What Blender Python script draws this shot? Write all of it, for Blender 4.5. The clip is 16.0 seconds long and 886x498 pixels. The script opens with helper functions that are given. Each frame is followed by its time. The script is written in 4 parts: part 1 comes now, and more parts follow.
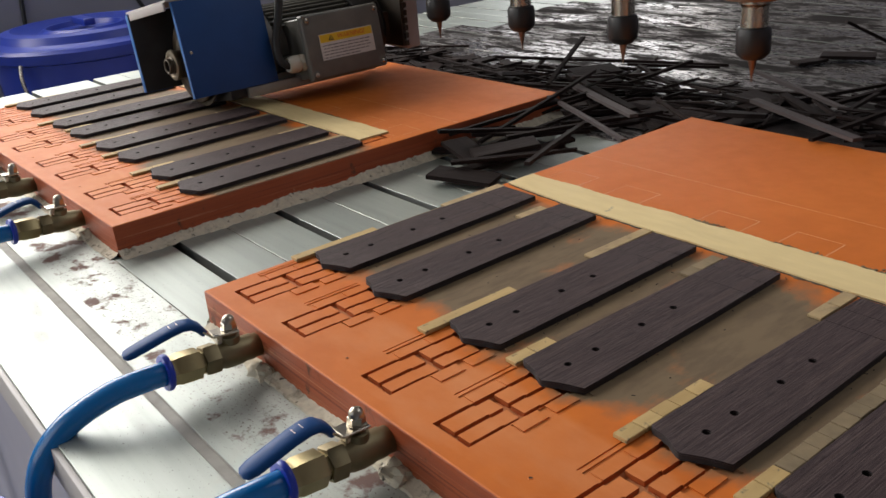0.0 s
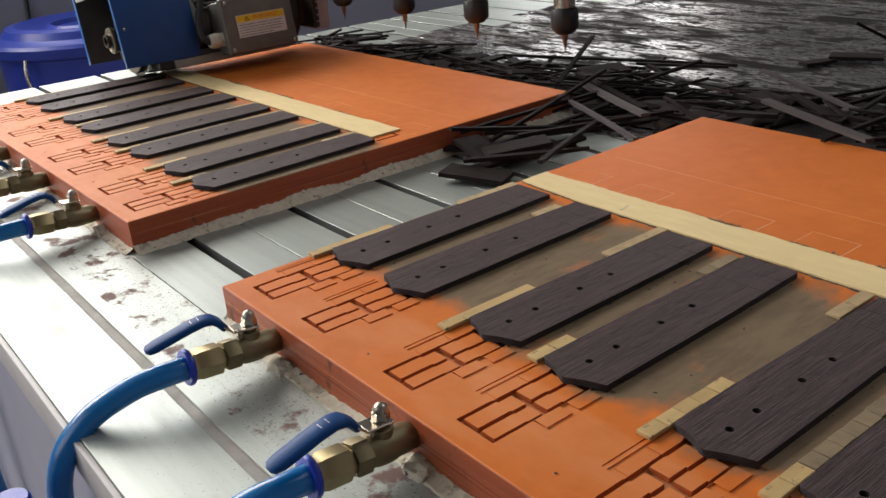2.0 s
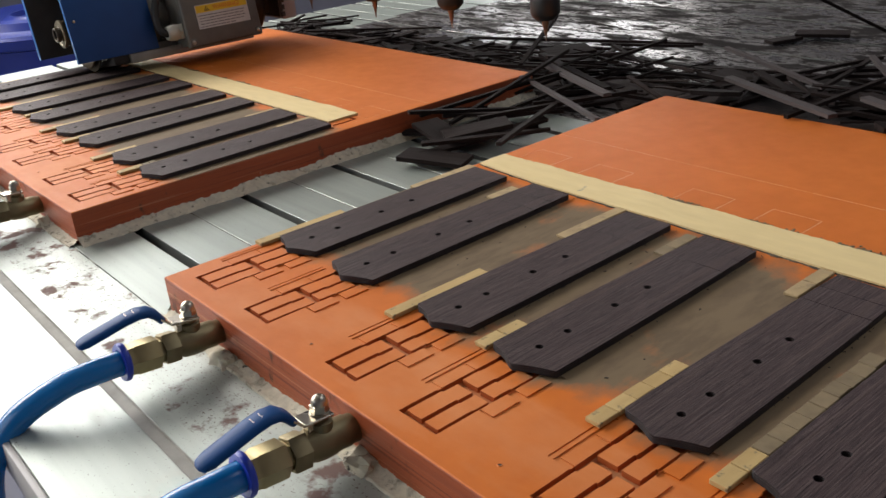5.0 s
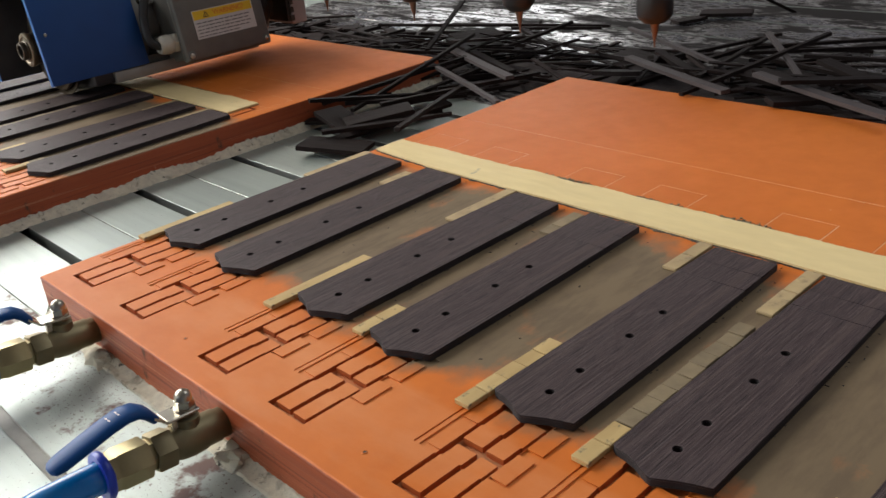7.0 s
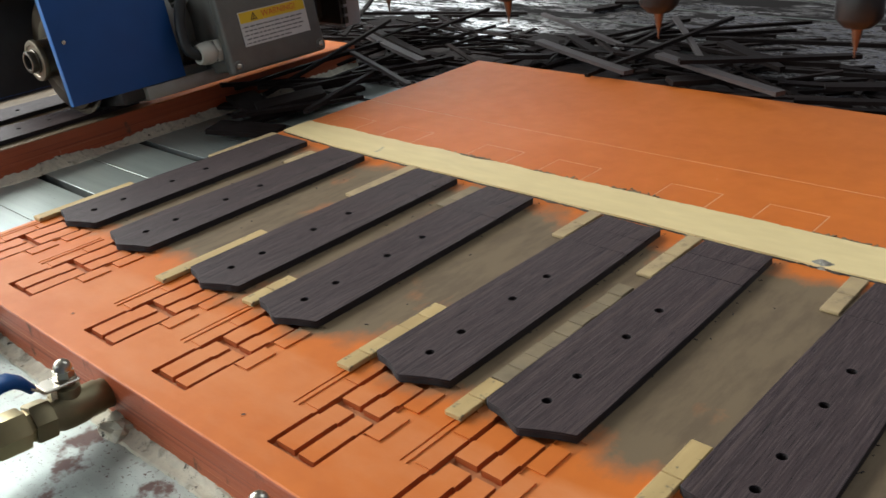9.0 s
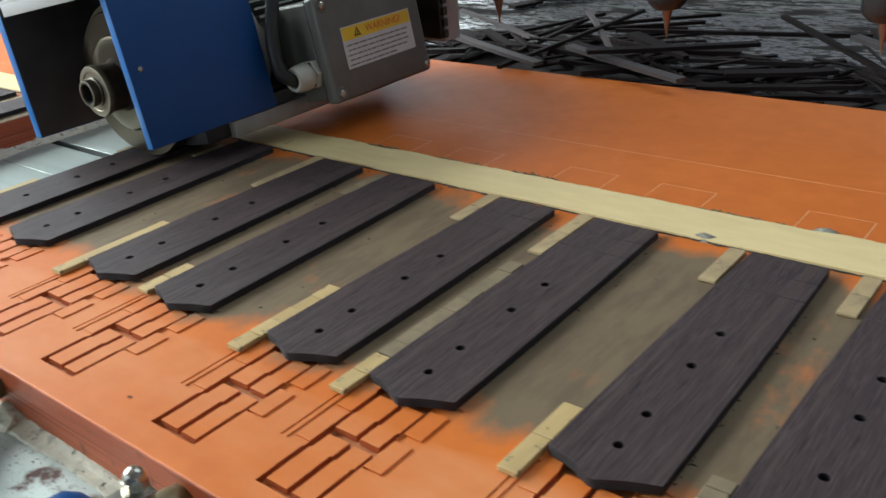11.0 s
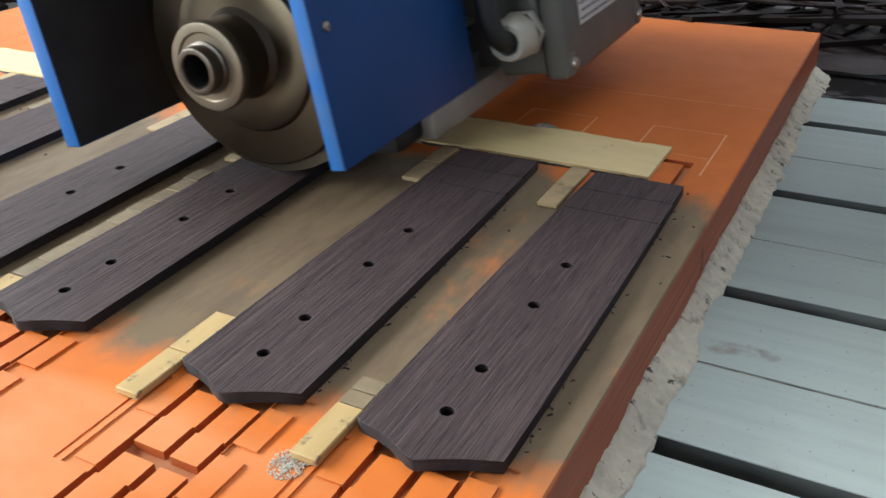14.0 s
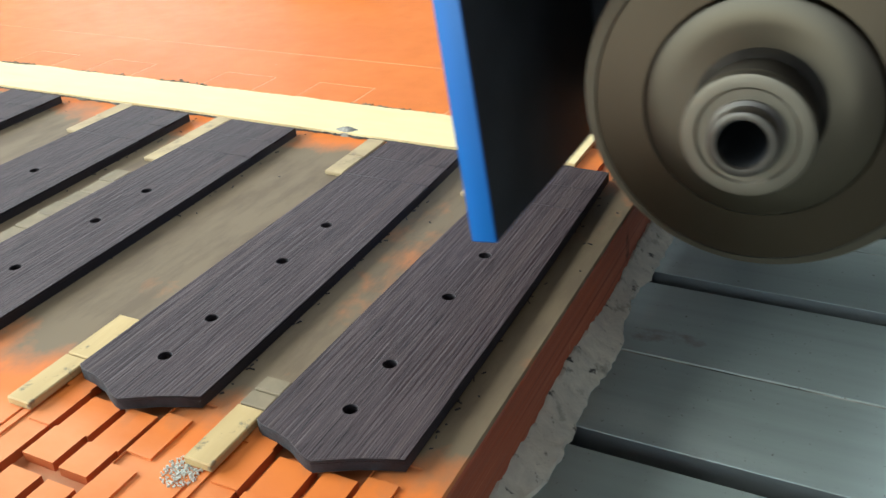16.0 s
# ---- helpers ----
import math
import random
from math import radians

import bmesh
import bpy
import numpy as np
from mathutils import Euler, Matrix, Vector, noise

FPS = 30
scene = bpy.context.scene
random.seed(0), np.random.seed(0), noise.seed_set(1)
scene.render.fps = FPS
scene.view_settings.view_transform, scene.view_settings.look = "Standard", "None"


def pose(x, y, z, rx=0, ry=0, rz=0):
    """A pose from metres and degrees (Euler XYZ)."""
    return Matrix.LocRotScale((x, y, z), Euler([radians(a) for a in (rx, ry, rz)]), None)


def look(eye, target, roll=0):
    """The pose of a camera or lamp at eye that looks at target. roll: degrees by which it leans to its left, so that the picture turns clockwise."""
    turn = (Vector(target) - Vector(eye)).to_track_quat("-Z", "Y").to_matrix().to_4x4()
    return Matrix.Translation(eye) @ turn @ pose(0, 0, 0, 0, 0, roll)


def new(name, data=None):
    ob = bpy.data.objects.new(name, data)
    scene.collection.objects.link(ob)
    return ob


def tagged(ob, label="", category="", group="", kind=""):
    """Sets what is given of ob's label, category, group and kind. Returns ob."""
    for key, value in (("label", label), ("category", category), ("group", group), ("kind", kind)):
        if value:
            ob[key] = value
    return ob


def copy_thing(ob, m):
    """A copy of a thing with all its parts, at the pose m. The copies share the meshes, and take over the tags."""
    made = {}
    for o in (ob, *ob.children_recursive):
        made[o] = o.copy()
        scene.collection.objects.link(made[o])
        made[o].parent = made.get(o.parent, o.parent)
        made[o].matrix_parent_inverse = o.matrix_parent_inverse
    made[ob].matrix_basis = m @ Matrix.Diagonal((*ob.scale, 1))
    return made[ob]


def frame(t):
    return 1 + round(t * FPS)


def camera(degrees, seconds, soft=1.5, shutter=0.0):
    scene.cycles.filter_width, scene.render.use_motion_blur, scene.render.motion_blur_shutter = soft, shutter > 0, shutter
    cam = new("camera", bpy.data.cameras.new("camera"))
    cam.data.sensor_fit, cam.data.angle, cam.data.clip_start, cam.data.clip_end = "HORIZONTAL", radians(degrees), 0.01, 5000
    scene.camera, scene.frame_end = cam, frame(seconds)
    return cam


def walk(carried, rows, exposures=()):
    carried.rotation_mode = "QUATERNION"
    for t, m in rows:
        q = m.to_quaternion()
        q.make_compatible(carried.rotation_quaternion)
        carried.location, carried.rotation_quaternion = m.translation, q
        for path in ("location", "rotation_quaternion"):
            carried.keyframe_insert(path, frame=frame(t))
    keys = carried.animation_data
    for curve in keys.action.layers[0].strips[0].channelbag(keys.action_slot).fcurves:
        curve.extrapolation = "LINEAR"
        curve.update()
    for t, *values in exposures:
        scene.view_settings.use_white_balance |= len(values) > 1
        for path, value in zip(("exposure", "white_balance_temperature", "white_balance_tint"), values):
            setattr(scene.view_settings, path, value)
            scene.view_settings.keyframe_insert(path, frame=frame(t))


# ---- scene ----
cam = camera(52.87, 16.0, shutter=0.5)
# seconds, eye in metres, yaw to the left from +y, pitch, roll
EYES = [
    (0.0, 0.3815, -0.3328, 1.1179, 53.43, -23.24, -5.02),
    (0.5, 0.3821, -0.3369, 1.1207, 54.06, -23.06, -4.90),
    (1.0, 0.3845, -0.3452, 1.1214, 53.80, -23.02, -4.69),
    (1.5, 0.3786, -0.3457, 1.1198, 53.59, -23.22, -4.67),
    (2.0, 0.3748, -0.3464, 1.1198, 53.32, -23.38, -4.59),
    (2.5, 0.3677, -0.3453, 1.1155, 53.10, -23.61, -4.73),
    (3.0, 0.3674, -0.3386, 1.1144, 52.55, -24.00, -4.74),
    (3.2, 0.3660, -0.3372, 1.1111, 52.71, -24.03, -4.82),
    (5.3, 0.3766, -0.3120, 1.1039, 51.62, -24.27, -5.35),
    (5.5, 0.3804, -0.3082, 1.1022, 50.95, -24.35, -5.43),
    (6.0, 0.3859, -0.2969, 1.0985, 49.99, -24.81, -5.81),
    (6.5, 0.3913, -0.2863, 1.0948, 49.14, -25.09, -5.93),
    (7.0, 0.3954, -0.2819, 1.0940, 48.24, -25.06, -5.74),
    (7.5, 0.4033, -0.2786, 1.0923, 47.32, -25.19, -5.61),
    (8.0, 0.4097, -0.2783, 1.0910, 46.57, -25.18, -5.59),
    (8.5, 0.4175, -0.2758, 1.0864, 45.56, -25.38, -5.42),
    (8.7, 0.4222, -0.2726, 1.0809, 45.05, -25.42, -5.21),
    (10.8, 0.4537, -0.2617, 1.0709, 41.39, -25.61, -5.29),
    (11.0, 0.4611, -0.2584, 1.0663, 40.85, -25.43, -5.02),
    (11.5, 0.4783, -0.2441, 1.0580, 38.80, -26.10, -4.89),
    (12.0, 0.4806, -0.2369, 1.0496, 37.58, -26.68, -4.89),
    (12.5, 0.4890, -0.2265, 1.0424, 35.96, -27.40, -4.64),
    (13.0, 0.4953, -0.2132, 1.0277, 33.56, -27.84, -3.58),
    (13.5, 0.5001, -0.1984, 1.0184, 31.43, -28.44, -2.91),
    (14.0, 0.5029, -0.1897, 1.0143, 29.65, -28.84, -2.63),
    (14.5, 0.5010, -0.1888, 1.0098, 28.88, -28.84, -2.41),
    (15.0, 0.5080, -0.1838, 1.0088, 28.36, -28.83, -2.61),
    (15.5, 0.5165, -0.1767, 1.0074, 28.03, -28.94, -3.09),
    (16.0, 0.5192, -0.1732, 1.0065, 27.67, -29.01, -3.46),
]


def view(x, y, z, yaw, pitch, roll):
    a, b = radians(yaw), radians(pitch)
    ahead = Vector((-math.sin(a) * math.cos(b), math.cos(a) * math.cos(b), math.sin(b)))
    return look(Vector((x, y, z)), Vector((x, y, z)) + ahead, roll)


walk(cam, [(t, view(*row)) for t, *row in EYES], exposures=[(0.0, 0.06, 6500, 11), (3.0, 0.13, 6500, 11), (5.5, 0.18, 6400, 10), (7.0, 0.32, 6350, 8), (8.5, 0.52, 6150, 4), (11.0, 0.70, 5650, -2), (11.5, 0.98, 5650, -4), (12.5, 1.02, 5600, -4), (13.0, 1.16, 5550, -3), (13.5, 1.45, 5450, 0), (14.0, 1.40, 5900, 4), (15.2, 1.50, 6150, 2), (16.0, 1.48, 5600, -3)])

# ---- light ----
world = bpy.data.worlds.new("sky")
world.use_nodes = True
scene.world = world
wn = world.node_tree.nodes
sky = wn.new("ShaderNodeTexSky")
sky.sky_type, sky.sun_disc, sky.sun_elevation, sky.sun_rotation = "NISHITA", False, radians(42), radians(250)
world.node_tree.links.new(sky.outputs[0], wn["Background"].inputs[0])
wn["Background"].inputs[1].default_value = 0.12
sun = new("sun", bpy.data.lights.new("sun", "SUN"))
sun.data.energy, sun.data.angle, sun.data.color = 1.0, radians(12), (1, 0.95, 0.88)
sun.matrix_world = look((-6, -3, 6), (0, 0, 1))


def window_light(name, m, w, h, watts, color):
    ob = new(name, bpy.data.lights.new(name, "AREA"))
    ob.data.shape, ob.data.size, ob.data.size_y, ob.data.energy, ob.data.color = "RECTANGLE", w, h, watts, color
    ob.matrix_world = m
    return ob


# daylight in the openings of the workshop walls
window_light("daylight_west", look((-3.02, -0.9, 2.35), (0, -0.9, 1.5)), 3.6, 1.9, 155, (1.0, 0.95, 0.88))
window_light("daylight_northwest", look((-3.02, 3.55, 1.8), (0, 3.55, 1.75)), 1.7, 1.2, 20, (1.0, 0.96, 0.90))
window_light("daylight_south", look((-1.0, -3.9, 1.8), (-1.0, 0, 1.2)), 3.0, 2.6, 27, (1.0, 0.96, 0.90))

# unseen fill lamp added overhead to brighten the bed and blanks
window_light("daylight_roof", look((0.9, 3.0, 3.97), (0.9, 3.0001, 0)), 2.4, 3.3, 34, (1.0, 0.97, 0.92))

# ---- materials ----


def material(name, color, rough=0.5, metal=0.0, color2=None, scale=40.0, stretch=(1, 1, 1), bump=0.0, fine=None, rough2=None, detail=5.0, mix=(0.35, 0.7), island=0.0, coat=0.0):
    m = bpy.data.materials.new(name)
    m.use_nodes = True
    nt, n = m.node_tree, m.node_tree.nodes
    b = n["Principled BSDF"]
    b.inputs["Metallic"].default_value = metal
    b.inputs["Roughness"].default_value = rough
    b.inputs["Coat Weight"].default_value = coat
    co = n.new("ShaderNodeTexCoord")
    mp = n.new("ShaderNodeMapping")
    mp.inputs["Scale"].default_value = stretch
    nt.links.new(co.outputs["Object"], mp.inputs[0])
    info = n.new("ShaderNodeObjectInfo")
    shift = n.new("ShaderNodeVectorMath")
    shift.operation = "MULTIPLY_ADD"
    nt.links.new(info.outputs["Random"], shift.inputs[0])
    shift.inputs[1].default_value = (3.1, 2.3, 1.7)
    nt.links.new(mp.outputs[0], shift.inputs[2])
    tex = n.new("ShaderNodeTexNoise")
    tex.inputs["Scale"].default_value, tex.inputs["Detail"].default_value = scale, detail
    nt.links.new(shift.outputs[0], tex.inputs["Vector"])
    big = n.new("ShaderNodeTexNoise")
    big.inputs["Scale"].default_value, big.inputs["Detail"].default_value = scale * 0.13, 3.0
    nt.links.new(shift.outputs[0], big.inputs["Vector"])
    ramp = n.new("ShaderNodeMapRange")
    ramp.inputs["From Min"].default_value, ramp.inputs["From Max"].default_value = mix
    add = n.new("ShaderNodeMath")
    add.operation = "MULTIPLY_ADD"
    nt.links.new(big.outputs[0], add.inputs[0])
    add.inputs[1].default_value = 0.5
    half = n.new("ShaderNodeMath")
    half.operation = "MULTIPLY"
    nt.links.new(tex.outputs[0], half.inputs[0])
    half.inputs[1].default_value = 0.5
    nt.links.new(half.outputs[0], add.inputs[2])
    nt.links.new(add.outputs[0], ramp.inputs[0])
    mx = n.new("ShaderNodeMix")
    mx.data_type = "RGBA"
    mx.inputs[6].default_value = (*color, 1)
    mx.inputs[7].default_value = (*(color2 or [c * 0.8 for c in color]), 1)
    nt.links.new(ramp.outputs[0], mx.inputs[0])
    out = mx.outputs[2]
    if island:
        hsv = n.new("ShaderNodeHueSaturation")
        rnd = n.new("ShaderNodeNewGeometry")
        mr = n.new("ShaderNodeMapRange")
        mr.inputs["To Min"].default_value, mr.inputs["To Max"].default_value = 1 - island, 1 + island
        nt.links.new(rnd.outputs["Random Per Island"], mr.inputs[0])
        nt.links.new(mr.outputs[0], hsv.inputs["Value"])
        nt.links.new(out, hsv.inputs["Color"])
        out = hsv.outputs[0]
    nt.links.new(out, b.inputs["Base Color"])
    if rough2 is not None:
        rr = n.new("ShaderNodeMapRange")
        rr.inputs["To Min"].default_value, rr.inputs["To Max"].default_value = rough, rough2
        nt.links.new(ramp.outputs[0], rr.inputs[0])
        nt.links.new(rr.outputs[0], b.inputs["Roughness"])
    if bump:
        bp = n.new("ShaderNodeBump")
        bp.inputs["Strength"].default_value, bp.inputs["Distance"].default_value = bump, 0.002
        nt.links.new(tex.outputs[0], bp.inputs["Height"])
        nt.links.new(bp.outputs[0], b.inputs["Normal"])
    return m


def overlay(m, color, scale, low, high, stretch=(1, 1, 1), rough=None, band=None, metal=None):
    """Lay a second, blotchy colour (dirt, residue, wear) over a material; band: y from, y to and softness, in metres, where it lies."""
    nt, n = m.node_tree, m.node_tree.nodes
    b = n["Principled BSDF"]
    co = n.new("ShaderNodeTexCoord")
    mp = n.new("ShaderNodeMapping")
    mp.inputs["Scale"].default_value = stretch
    nt.links.new(co.outputs["Object"], mp.inputs[0])
    tex = n.new("ShaderNodeTexNoise")
    tex.inputs["Scale"].default_value, tex.inputs["Detail"].default_value, tex.inputs["Roughness"].default_value = scale, 7.0, 0.62
    nt.links.new(mp.outputs[0], tex.inputs["Vector"])
    val = tex.outputs[0]
    if band:
        sep = n.new("ShaderNodeSeparateXYZ")
        nt.links.new(co.outputs["Object"], sep.inputs[0])
        for sign, edge in ((1, band[0]), (-1, band[1])):
            r = n.new("ShaderNodeMapRange")
            r.inputs["From Min"].default_value, r.inputs["From Max"].default_value = edge - sign * band[2], edge + sign * band[2]
            r.inputs["To Min"].default_value, r.inputs["To Max"].default_value = -0.6, 0.0
            nt.links.new(sep.outputs["Y"], r.inputs[0])
            s = n.new("ShaderNodeMath")
            nt.links.new(val, s.inputs[0])
            nt.links.new(r.outputs[0], s.inputs[1])
            val = s.outputs[0]
    r = n.new("ShaderNodeMapRange")
    r.inputs["From Min"].default_value, r.inputs["From Max"].default_value = low, high
    nt.links.new(val, r.inputs[0])

    def blend(socket, value, kind):
        old = socket.links[0].from_socket if socket.links else None
        mx = n.new("ShaderNodeMix")
        mx.data_type = kind
        a, c = (6, 7) if kind == "RGBA" else (2, 3)
        if old:
            nt.links.new(old, mx.inputs[a])
        else:
            mx.inputs[a].default_value = socket.default_value
        mx.inputs[c].default_value = value
        nt.links.new(r.outputs[0], mx.inputs[0])
        nt.links.new(mx.outputs[2 if kind == "RGBA" else 0], socket)

    blend(b.inputs["Base Color"], (*color, 1), "RGBA")
    if rough is not None:
        blend(b.inputs["Roughness"], rough, "FLOAT")
    if metal is not None:
        blend(b.inputs["Metallic"], metal, "FLOAT")
    return m


ORANGE = material("orange_phenolic", (0.60, 0.158, 0.019), 0.54, color2=(0.51, 0.128, 0.016), scale=60, bump=0.05, rough2=0.62)
overlay(ORANGE, (0.165, 0.118, 0.068), 26, 0.20, 0.44, band=(-0.022, 0.198, 0.03), rough=0.7, stretch=(0.8, 0.55, 1))
overlay(ORANGE, (0.13, 0.092, 0.055), 95, 0.42, 0.62, band=(-0.012, 0.19, 0.03), rough=0.75, stretch=(1, 0.25, 1))
overlay(ORANGE, (0.10, 0.075, 0.05), 120, 0.71, 0.77, rough=0.8)
overlay(ORANGE, (0.66, 0.26, 0.10), 9, 0.46, 0.75, rough=0.7, stretch=(0.5, 1, 1), band=(-0.12, -0.02, 0.02))
overlay(ORANGE, (0.72, 0.45, 0.30), 130, 0.715, 0.74, rough=0.8, band=(0.20, 0.48, 0.02))
overlay(ORANGE, (0.68, 0.34, 0.20), 40, 0.70, 0.78, rough=0.8, band=(0.20, 0.48, 0.02))
ORANGE.node_tree.nodes["Principled BSDF"].inputs["Specular IOR Level"].default_value = 0.27
SCRIBED = material("scribed_phenolic", (0.74, 0.43, 0.24), 0.85, color2=(0.60, 0.22, 0.08), scale=300)
# milled walls of the pockets, darker red to paint in their shade
POCKET_WALL = material("shaded_milled_wall", (0.44, 0.095, 0.016), 0.55, color2=(0.35, 0.075, 0.014), scale=80, bump=0.2)
RESIDUE = material("dusty_phenolic_floor", (0.47, 0.125, 0.025), 0.75, color2=(0.38, 0.165, 0.065), scale=120, bump=0.1)
ORANGE_SIDE = material("phenolic_edge", (0.40, 0.088, 0.025), 0.5, color2=(0.29, 0.058, 0.019), scale=30, stretch=(0.4, 0.4, 14), bump=0.25)
ROSEWOOD = material("dark_rosewood", (0.0300, 0.0175, 0.0180), 0.62, color2=(0.048, 0.0295, 0.0295), scale=1100, stretch=(1, 0.014, 1), bump=0.35, mix=(0.35, 0.66), detail=3.0, rough2=0.66)
overlay(ROSEWOOD, (0.078, 0.053, 0.052), 2300, 0.49, 0.64, stretch=(1, 0.020, 1), rough=0.66)
overlay(ROSEWOOD, (0.0085, 0.0060, 0.0066), 2600, 0.54, 0.66, stretch=(1, 0.026, 1), rough=0.75)
overlay(ROSEWOOD, (0.082, 0.056, 0.050), 150, 0.60, 0.74, stretch=(1, 0.010, 1), rough=0.75)
ROSEWOOD.node_tree.nodes["Principled BSDF"].inputs["Specular IOR Level"].default_value = 0.3
# rough edge wood, darkened to paint in the shade on the blanks' sides
ROSE_SIDE_SHADE = material("shaded_rosewood_edge", (0.010, 0.007, 0.008), 0.8, color2=(0.022, 0.015, 0.016), scale=200, stretch=(1, 0.2, 1), bump=0.4)
OFFCUT = material("rosewood_offcut", (0.010, 0.0066, 0.0060), 0.65, color2=(0.027, 0.0185, 0.0165), scale=160, stretch=(0.08, 1, 1), bump=0.4, island=0.5, rough2=0.75)
OFFCUT.node_tree.nodes["Principled BSDF"].inputs["Specular IOR Level"].default_value = 0.1
OFFCUT_PALE = material("sawn_offcut", (0.060, 0.046, 0.044), 0.7, color2=(0.035, 0.026, 0.026), scale=160, stretch=(0.08, 1, 1), bump=0.4)
TAPE = material("pale_veneer", (0.73, 0.58, 0.29), 0.65, color2=(0.62, 0.48, 0.235), scale=120, stretch=(0.3, 1, 1), bump=0.15)
overlay(TAPE, (0.30, 0.27, 0.22), 40, 0.66, 0.72, rough=0.85)
SHIM = material("pale_shim", (0.52, 0.37, 0.155), 0.7, color2=(0.36, 0.24, 0.09), scale=120, stretch=(1, 0.2, 1), bump=0.25)
GLUE_DARK = material("dark_glue", (0.045, 0.033, 0.024), 0.8, color2=(0.14, 0.10, 0.065), scale=120, mix=(0.5, 0.65), bump=0.4)
SHIM_DUSTY = material("dusty_shim", (0.46, 0.34, 0.17), 0.75, color2=(0.30, 0.215, 0.115), scale=90, bump=0.3)
overlay(SHIM_DUSTY, (0.20, 0.15, 0.09), 60, 0.54, 0.66, rough=0.8)
overlay(SHIM, (0.20, 0.16, 0.09), 170, 0.60, 0.68, rough=0.8)
FILLER = material("grey_filler", (0.36, 0.33, 0.27), 0.85, color2=(0.20, 0.18, 0.15), scale=300, bump=1.0, mix=(0.42, 0.6))
SHIM_OLD = material("weathered_shim", (0.24, 0.18, 0.10), 0.75, color2=(0.14, 0.105, 0.06), scale=90, bump=0.3)
ALU = material("table_aluminium", (0.46, 0.505, 0.465), 0.42, 0.42, color2=(0.365, 0.40, 0.37), scale=60, stretch=(0.06, 2.2, 1), bump=0.04, rough2=0.47)
overlay(ALU, (0.20, 0.14, 0.12), 22, 0.68, 0.75, rough=0.75, metal=0.0, stretch=(0.7, 1, 1))
overlay(ALU, (0.36, 0.36, 0.33), 24, 0.60, 0.80, rough=0.7, metal=0.2, stretch=(0.6, 1.3, 1))
overlay(ALU, (0.10, 0.08, 0.07), 480, 0.64, 0.68, rough=0.8, metal=0.0)
overlay(ALU, (0.17, 0.105, 0.09), 30, 0.535, 0.60, rough=0.8, metal=0.0, band=(-0.176, -0.105, 0.008))
overlay(ALU, (0.14, 0.09, 0.08), 420, 0.60, 0.64, rough=0.8, metal=0.0, band=(-0.176, -0.105, 0.008))
ALU_DIRTY = material("dusty_wet_aluminium", (0.27, 0.255, 0.25), 0.22, 0.85, color2=(0.17, 0.16, 0.155), scale=40, stretch=(0.6, 1.4, 1), bump=0.14, rough2=0.34)
overlay(ALU_DIRTY, (0.012, 0.0095, 0.009), 22, 0.50, 0.57, rough=0.9, metal=0.0, stretch=(0.6, 1.5, 1))
overlay(ALU_DIRTY, (0.014, 0.011, 0.010), 120, 0.52, 0.58, rough=0.95, metal=0.0, stretch=(0.55, 1.3, 1))
ALU_DIRTY.node_tree.nodes["Principled BSDF"].inputs["Specular IOR Level"].default_value = 0.12
GROOVE = material("groove_dust", (0.46, 0.45, 0.41), 0.75, color2=(0.30, 0.29, 0.26), scale=80, bump=0.3)
overlay(ALU_DIRTY, (0.012, 0.0095, 0.009), 5.0, 0.50, 0.60, rough=0.95, metal=0.0, stretch=(0.6, 1.3, 1))
# aluminium at the slot bottom, with the shade of the recess in its colour
SLOT_FLOOR_SHADE = material("shaded_slot_floor", (0.10, 0.10, 0.095), 0.6, 0.3, color2=(0.05, 0.05, 0.048), scale=60)
# same metal as ALU, its colour lowered to paint in a dimmer reflection
ALU_DIM = material("dimmed_aluminium", (0.33, 0.37, 0.335), 0.40, 0.45, color2=(0.26, 0.29, 0.265), scale=60, stretch=(0.06, 2.2, 1), bump=0.04, rough2=0.46)
overlay(ALU_DIM, (0.20, 0.17, 0.14), 26, 0.66, 0.74, rough=0.75, metal=0.0, stretch=(0.7, 1, 1))
overlay(ALU_DIM, (0.40, 0.43, 0.39), 16, 0.56, 0.76, rough=0.6, stretch=(0.3, 1.3, 1))
overlay(ALU_DIM, (0.10, 0.08, 0.07), 480, 0.65, 0.69, rough=0.8, metal=0.0)
# slot sides: plank metal darkened for the shade inside the slot
SLOT_WALL_SHADE = material("shaded_slot_side", (0.17, 0.18, 0.17), 0.55, 0.2, color2=(0.09, 0.095, 0.09), scale=40, stretch=(0.1, 1, 1))
SEALANT = material("cream_sealant", (0.66, 0.61, 0.47), 0.8, color2=(0.42, 0.39, 0.31), scale=180, bump=0.7)
overlay(SEALANT, (0.22, 0.20, 0.15), 70, 0.56, 0.68, rough=0.85)
overlay(SEALANT, (0.06, 0.055, 0.045), 160, 0.60, 0.68, rough=0.9)
overlay(ORANGE_SIDE, (0.10, 0.05, 0.03), 60, 0.62, 0.70, stretch=(1, 1, 0.5), rough=0.7)
overlay(ORANGE_SIDE, (0.55, 0.40, 0.26), 90, 0.70, 0.76, stretch=(1, 1, 0.4), rough=0.8)
overlay(ORANGE_SIDE, (0.21, 0.046, 0.020), 55, 0.56, 0.62, stretch=(0.04, 0.04, 9), rough=0.6)
overlay(ORANGE_SIDE, (0.50, 0.20, 0.10), 60, 0.62, 0.66, stretch=(0.05, 0.05, 11), rough=0.6)
SEAM = material("seam_dust", (0.42, 0.40, 0.34), 0.8, color2=(0.03, 0.028, 0.025), scale=90, stretch=(0.5, 1, 1), mix=(0.45, 0.55), bump=0.4)
BRASS = material("worn_brass", (0.40, 0.33, 0.175), 0.36, 0.9, color2=(0.28, 0.22, 0.11), scale=60, bump=0.12, rough2=0.5)
